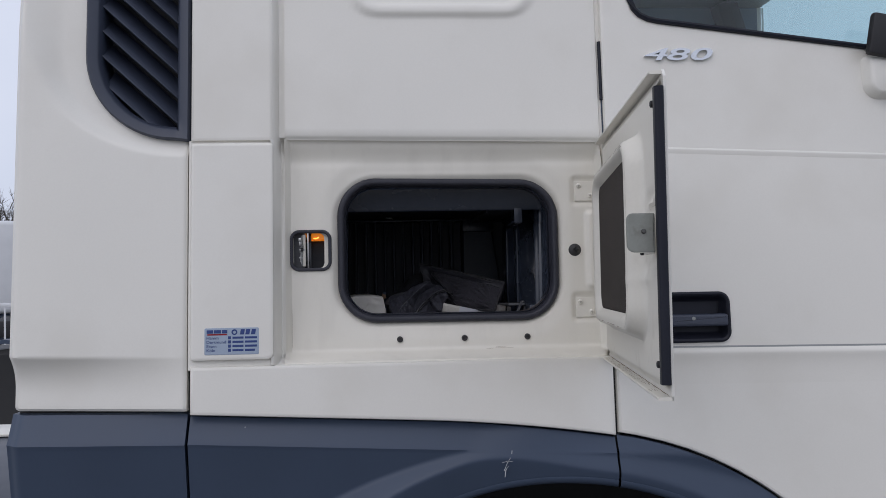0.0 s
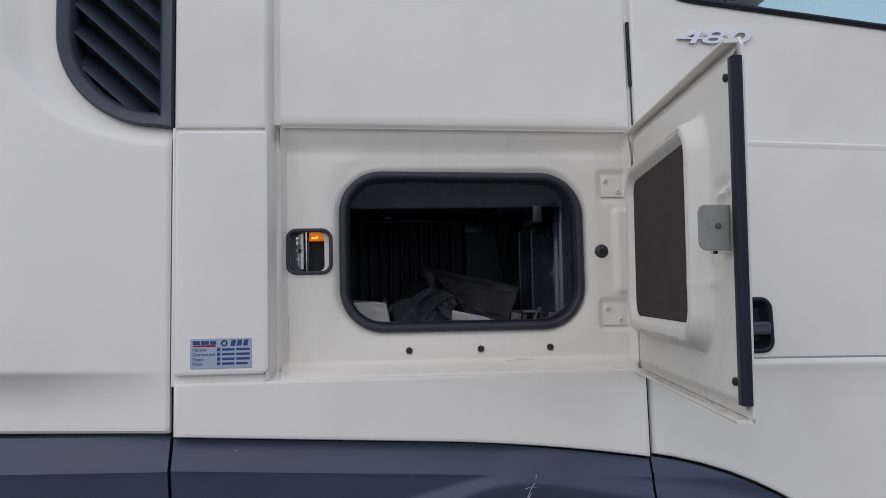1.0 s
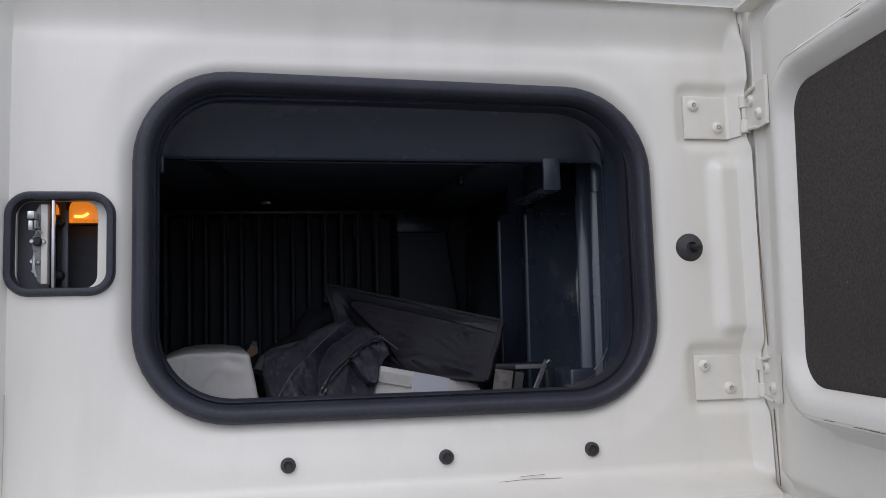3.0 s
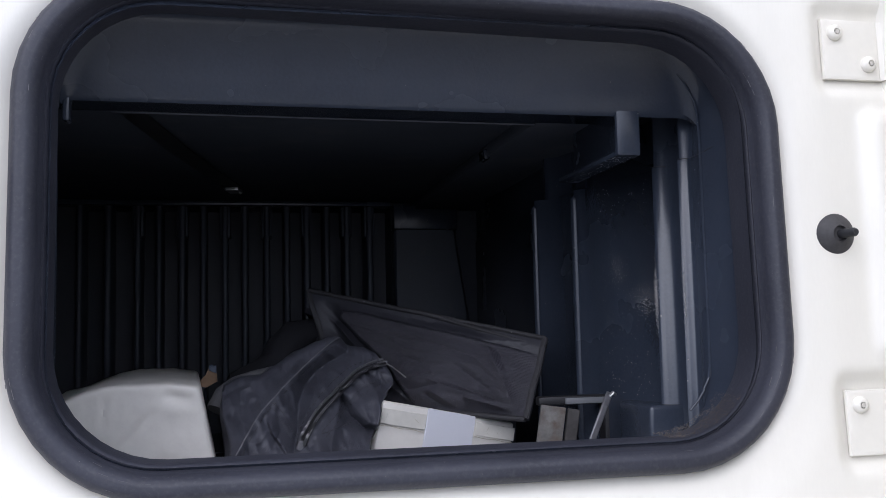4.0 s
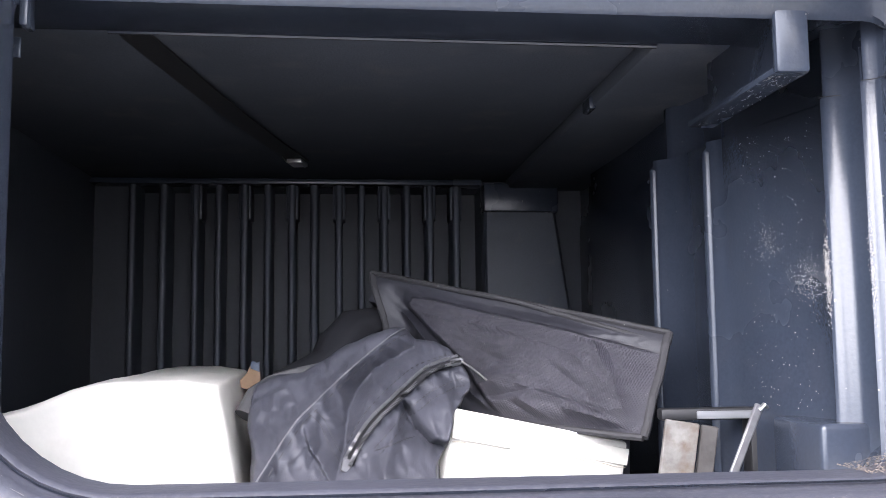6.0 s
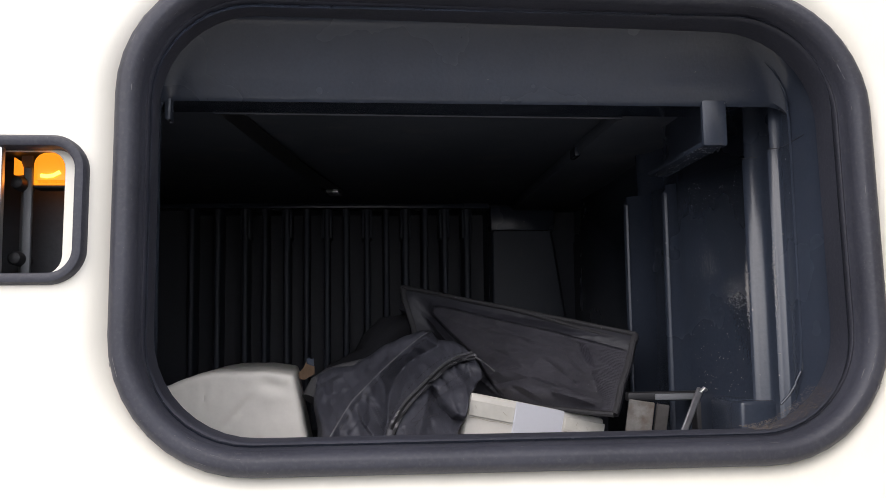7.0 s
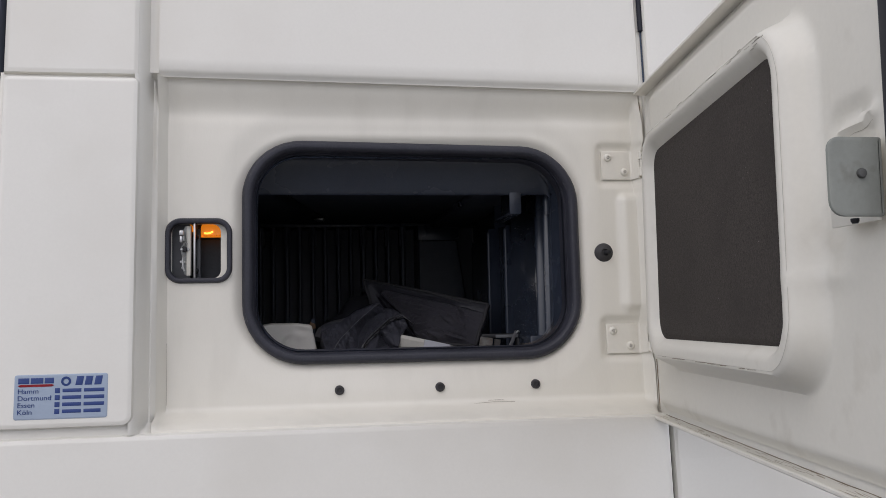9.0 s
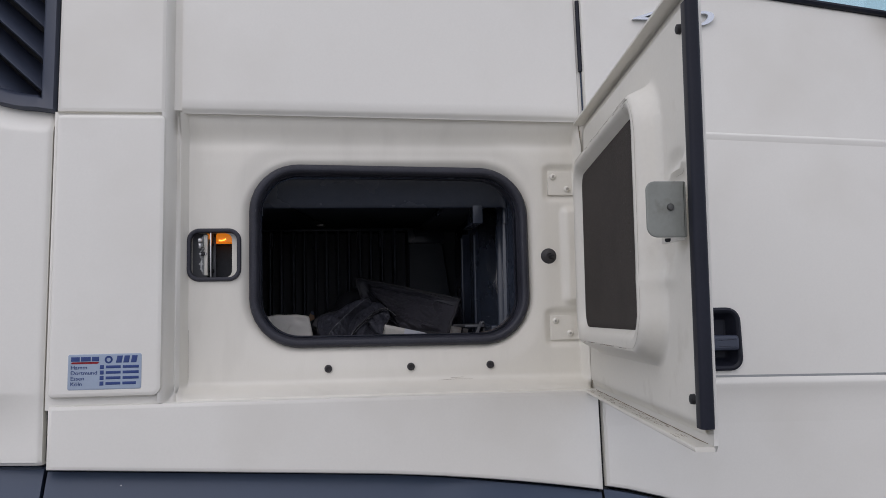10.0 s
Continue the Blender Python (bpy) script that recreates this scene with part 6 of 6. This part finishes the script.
part("zip_end", box(-0.0032, 0.0032, -0.0012, 0.0012, -0.005, 0.003, 0.0008, Matrix.Translation(jacket_at(ZIP[0][0], ZIP[0][1], 0.0018)) @ Matrix.Rotation(radians(20), 4, "Y"), 1), DUSTY, jacket, "grey cloth end stop of the zip")
part("raised_seam", tube([jacket_at(p.x, p.y, 0.0003) for p in along(SEAM, 60)], 0.0007, 6, flat=0.7), DUSTY, jacket)
for path, off in ((STITCH, 0.0), (STITCH, 0.0042), (INNER_STITCH, 0.0), (INNER_STITCH, 0.0045), (SIDE_SEAM, 0.0), (SIDE_SEAM, 0.0035), (HEM, 0.0), (SEAM, 0.0040)):
    pts = beside(path, 50, off)
    dashes = [tube([jacket_at(p.x, p.y, 0.0001), jacket_at(q.x, q.y, 0.0001)], 0.0004, 4) for p, q in list(zip(pts, pts[1:]))[::2]]
    part("stitching", merge(*dashes), BINDING, jacket)
SLEEVE = mat("black_sleeve_lining", (0.016, 0.016, 0.019), 0.8, vary=0.2, scale=30, fine=900, bump=0.3, bump_size=0.0006, spec=0.2)
CUFF_KNIT = mat("grey_knit_cuff", (0.085, 0.084, 0.088), 0.85, vary=0.2, scale=60, fine=900, bump=0.4, bump_size=0.0008, stretch=(1, 1, 0.15))
part("cuff", tube([(0.030, 1.962, 1.556), (0.036, 1.968, 1.568), (0.046, 1.974, 1.5745), (0.060, 1.979, 1.5785), (0.078, 1.986, 1.582)], 0.0085, 14), CUFF_KNIT, jacket, "grey knitted cuff")
part("sleeve", (lambda q: (lumpy(q, 0.006, 30, 2.2), lumpy(q, 0.003, 80, 5.2), q)[2])(tube([(0.044, 2.045, 1.548), (0.056, 2.05, 1.568), (0.070, 2.058, 1.580), (0.082, 2.066, 1.586), (0.092, 2.072, 1.600), (0.104, 2.080, 1.612), (0.118, 2.088, 1.614), (0.132, 2.092, 1.606), (0.150, 2.095, 1.590)], 0.019, 28)), SLEEVE, jacket, "black lining of a sleeve")

# metal brackets standing by the side wall
bracket = thing("steel_bracket", (0.33, 1.90, 1.48), "rusty steel bracket standing in the locker", "bracket")
rust = mat("rusty_steel", (0.155, 0.148, 0.140), 0.7, metal=0.4, vary=0.35, scale=60, fine=300, bump=0.3, stain=(0.11, 0.085, 0.065), stain_cut=(0.45, 0.7), stain_scale=90)
dark_rust = mat("dark_rusty_steel", (0.060, 0.056, 0.054), 0.7, metal=0.3, vary=0.35, scale=60, fine=300, bump=0.3)
m1 = pose(0.300, 1.893, 1.542, 0, 9, -6)
part("plate", box(-0.0105, 0.0105, -0.002, 0.002, -0.064, 0.012, 0.0008, m1, 1), rust, bracket)
part("web", box(0.0135, 0.0240, 0.004, 0.008, -0.064, 0.0115, 0.0008, m1, 1), dark_rust, bracket)
prong = part("prong", box(-0.0030, 0.0030, -0.0012, 0.0012, -0.060, 0.0175, 0.0010, pose(0.3445, 1.892, 1.5475, 0, 24, 0), 1), ZIP_GREY, bracket, "grey steel prong")
part("prong_tip", tube([(0.3508, 1.8905, 1.5600), (0.3535, 1.8900, 1.5635), (0.3560, 1.8920, 1.5615)], 0.0018, 8, flat=0.7), STEEL, prong)
part("cross_bar", box(0.300, 0.374, 1.925, 1.936, 1.5512, 1.5590, 0.002), DEEP, bracket)
part("cross_bar_edge", box(0.3235, 0.3620, 1.9236, 1.9252, 1.5520, 1.5572, 0.0006), GUIDE, bracket)
part("cross_bar_leg", box(0.360, 0.374, 1.925, 1.940, 1.4805, 1.551, 0.002), DEEP, bracket)

# ---- behind the cab: chassis deck ----
deck = part("chassis_deck", box(-2.6, -0.80, 2.05, 3.6, 1.02, 1.06, 0.01), GRILLE, truck, "grey chassis deck plate")
part("deck_cover", box(-2.4, -0.92, 3.25, 3.5, 1.06, 1.075, 0.01), WHITE, deck)
part("tank", lathe([(0.25, 0), (0.27, 0.02), (0.27, 1.2), (0.25, 1.22)], Matrix.Translation((-2.2, 2.15, 0.80)) @ Matrix.Rotation(radians(90), 4, "Y"), 28), PLATE, truck)
for x in (-0.86, -0.98):
    part("deck_bolt", lathe([(0.018, 0), (0.018, 0.015), (0.010, 0.016), (0.010, 0.03)], Matrix.Translation((x, 2.12, 1.06)), 6), rust, deck)

# ---- the yard beyond ----
YWHITE = mat("weathered_white_metal", (0.62, 0.63, 0.64), 0.5, vary=0.08, scale=2)
fence = thing("yard_fence", (-8.5, 17.0, 0.0), "white painted steel railing fence", "fence")
for z in (1.28, 0.15):
    part("rail", box(-14, -3, 16.98, 17.02, z, z + 0.07, 0.01), YWHITE, fence)
for i in range(64):
    part("bar", box(-13.9 + i * 0.17, -13.87 + i * 0.17, 16.99, 17.01, 0.0, 1.30, 0, n=1), YWHITE, fence)


def far_truck(x, y, turn, label, paint):
    t = thing("parked_truck", (x, y, 0), label, "truck")
    t.rotation_euler = (0, 0, radians(turn))
    def add(name, bm, material, parent=None, lab=""):
        ob = part(name, bm, material, None, lab)
        ob.parent = parent or t
        return ob
    cab = add("cab", box(-1.2, 1.2, -1.1, 1.1, 1.0, 3.3, 0.12, n=3), paint)
    add("windscreen", box(-1.05, 1.05, -1.13, -1.09, 1.95, 2.85, 0.03), DEEP, cab)
    add("bumper", box(-1.22, 1.22, -1.16, 0.9, 0.35, 1.0, 0.06), GREY)
    add("side_window", box(-1.23, -1.19, -0.9, 0.1, 1.95, 2.75, 0.03), DEEP, cab)
    add("chassis", box(-0.5, 0.5, 0.9, 5.0, 0.6, 0.95, 0.03), DEEP)
    for wx in (-1.05, 0.85):
        for wy in (-0.35, 3.4):
            w = add("wheel", lathe([(0.28, 0.02), (0.45, 0.0), (0.5, 0.04), (0.5, 0.26), (0.45, 0.3), (0.28, 0.28)], Matrix.Translation((wx - 0.15, wy, 0.5)) @ Matrix.Rotation(radians(90), 4, "Y"), 32), TYRE)
            add("rim", lathe([(0.28, 0.03), (0.2, 0.07), (0.05, 0.05)], Matrix.Translation((wx - 0.15, wy, 0.5)) @ Matrix.Rotation(radians(90), 4, "Y"), 24), YWHITE, w)
            arch = bmesh.new()
            loft(arch, [[Vector((wx + sx_, wy + r * math.cos(radians(a)), 0.5 + r * math.sin(radians(a)))) for r in (0.56, 0.60)] for a in steps(10, 170, 10) for sx_ in (0,)], closed=False)
            got = bmesh.ops.extrude_face_region(arch, geom=list(arch.faces))
            for g in got["geom"]:
                if isinstance(g, bmesh.types.BMVert):
                    g.co.x += 0.34
            for q in arch.verts:
                q.co.x -= 0.17
            add("mudguard", arch, GREY)
    return t


far_truck(-9.2, 24.0, 200, "white truck parked beyond the railing", YWHITE)
far_truck(-0.4, 10.45, 90, "white tractor truck parked across the yard with grey mudguards", YWHITE)
REDP = mat("red_vehicle_paint", (0.42, 0.03, 0.03), 0.35, vary=0.05, coat=0.4)
far_truck(-13.6, 30.0, 10, "red truck parked at the far side", REDP)

hall = thing("yard_building", (-24, 48, 0), "pale flat-roofed industrial hall", "building")
WALLM = mat("pale_render_wall", (0.55, 0.53, 0.50), 0.85, vary=0.1, scale=0.5)
part("wall", box(-44, -4, 46, 60, 0, 4.2, 0.05), WALLM, hall)
part("roof", box(-44.3, -3.7, 45.7, 60.3, 4.2, 4.5, 0.05), GREY, hall)
for i in range(9):
    part("window", box(-42 + i * 4.2, -40 + i * 4.2, 45.92, 46.05, 1.4, 2.8, 0.02), DEEP, hall)

# bare winter trees behind the hall
TWIG = mat("bare_twigs", (0.10, 0.085, 0.07), 0.9, vary=0.2, scale=3)
def tree(x, y, height, seed):
    t = thing("tree", (x, y, 0), "bare leafless tree behind the hall", "tree", "trees behind the hall")
    rng = random.Random(seed)
    trunk = tube([(x, y, 0), (x + 0.1, y, height * 0.25), (x - 0.05, y, height * 0.5)], 0.22, 8)
    part("trunk", trunk, TWIG, t)
    vs, fs = [], []
    def limb(p, way, length, r, depth):
        q = p + way * length
        side = way.cross(Vector((0.3, 0.9, 0.1))).normalized()
        k = len(vs)
        vs.extend([p + side * r, p - side * r * 0.5 + way.cross(side) * r, p - side * r * 0.5 - way.cross(side) * r, q])
        fs.extend([(k, k + 1, k + 3), (k + 1, k + 2, k + 3), (k + 2, k, k + 3)])
        if depth:
            for i in range(4):
                w = (way + Vector((rng.uniform(-1, 1), rng.uniform(-1, 1), rng.uniform(-0.2, 0.8))) * 0.75).normalized()
                limb(p.lerp(q, rng.uniform(0.35, 1.0)), w, length * rng.uniform(0.5, 0.75), r * 0.55, depth - 1)
    for i in range(7):
        limb(Vector((x, y, height * rng.uniform(0.25, 0.5))), Vector((rng.uniform(-0.7, 0.7), rng.uniform(-0.7, 0.7), 1)).normalized(), height * 0.3, 0.12, 4)
    me = bpy.data.meshes.new("crown")
    me.from_pydata([tuple(v) for v in vs], [], fs)
    me.materials.append(TWIG)
    ob = new("crown", me)
    ob.parent, ob.matrix_parent_inverse = t, Matrix.Translation((-x, -y, 0))
for i in range(7):
    tree(-40 + i * 5.5, 64 + (i % 3) * 3, 7.0 + (i * 37 % 5) * 0.6, 11 + i)
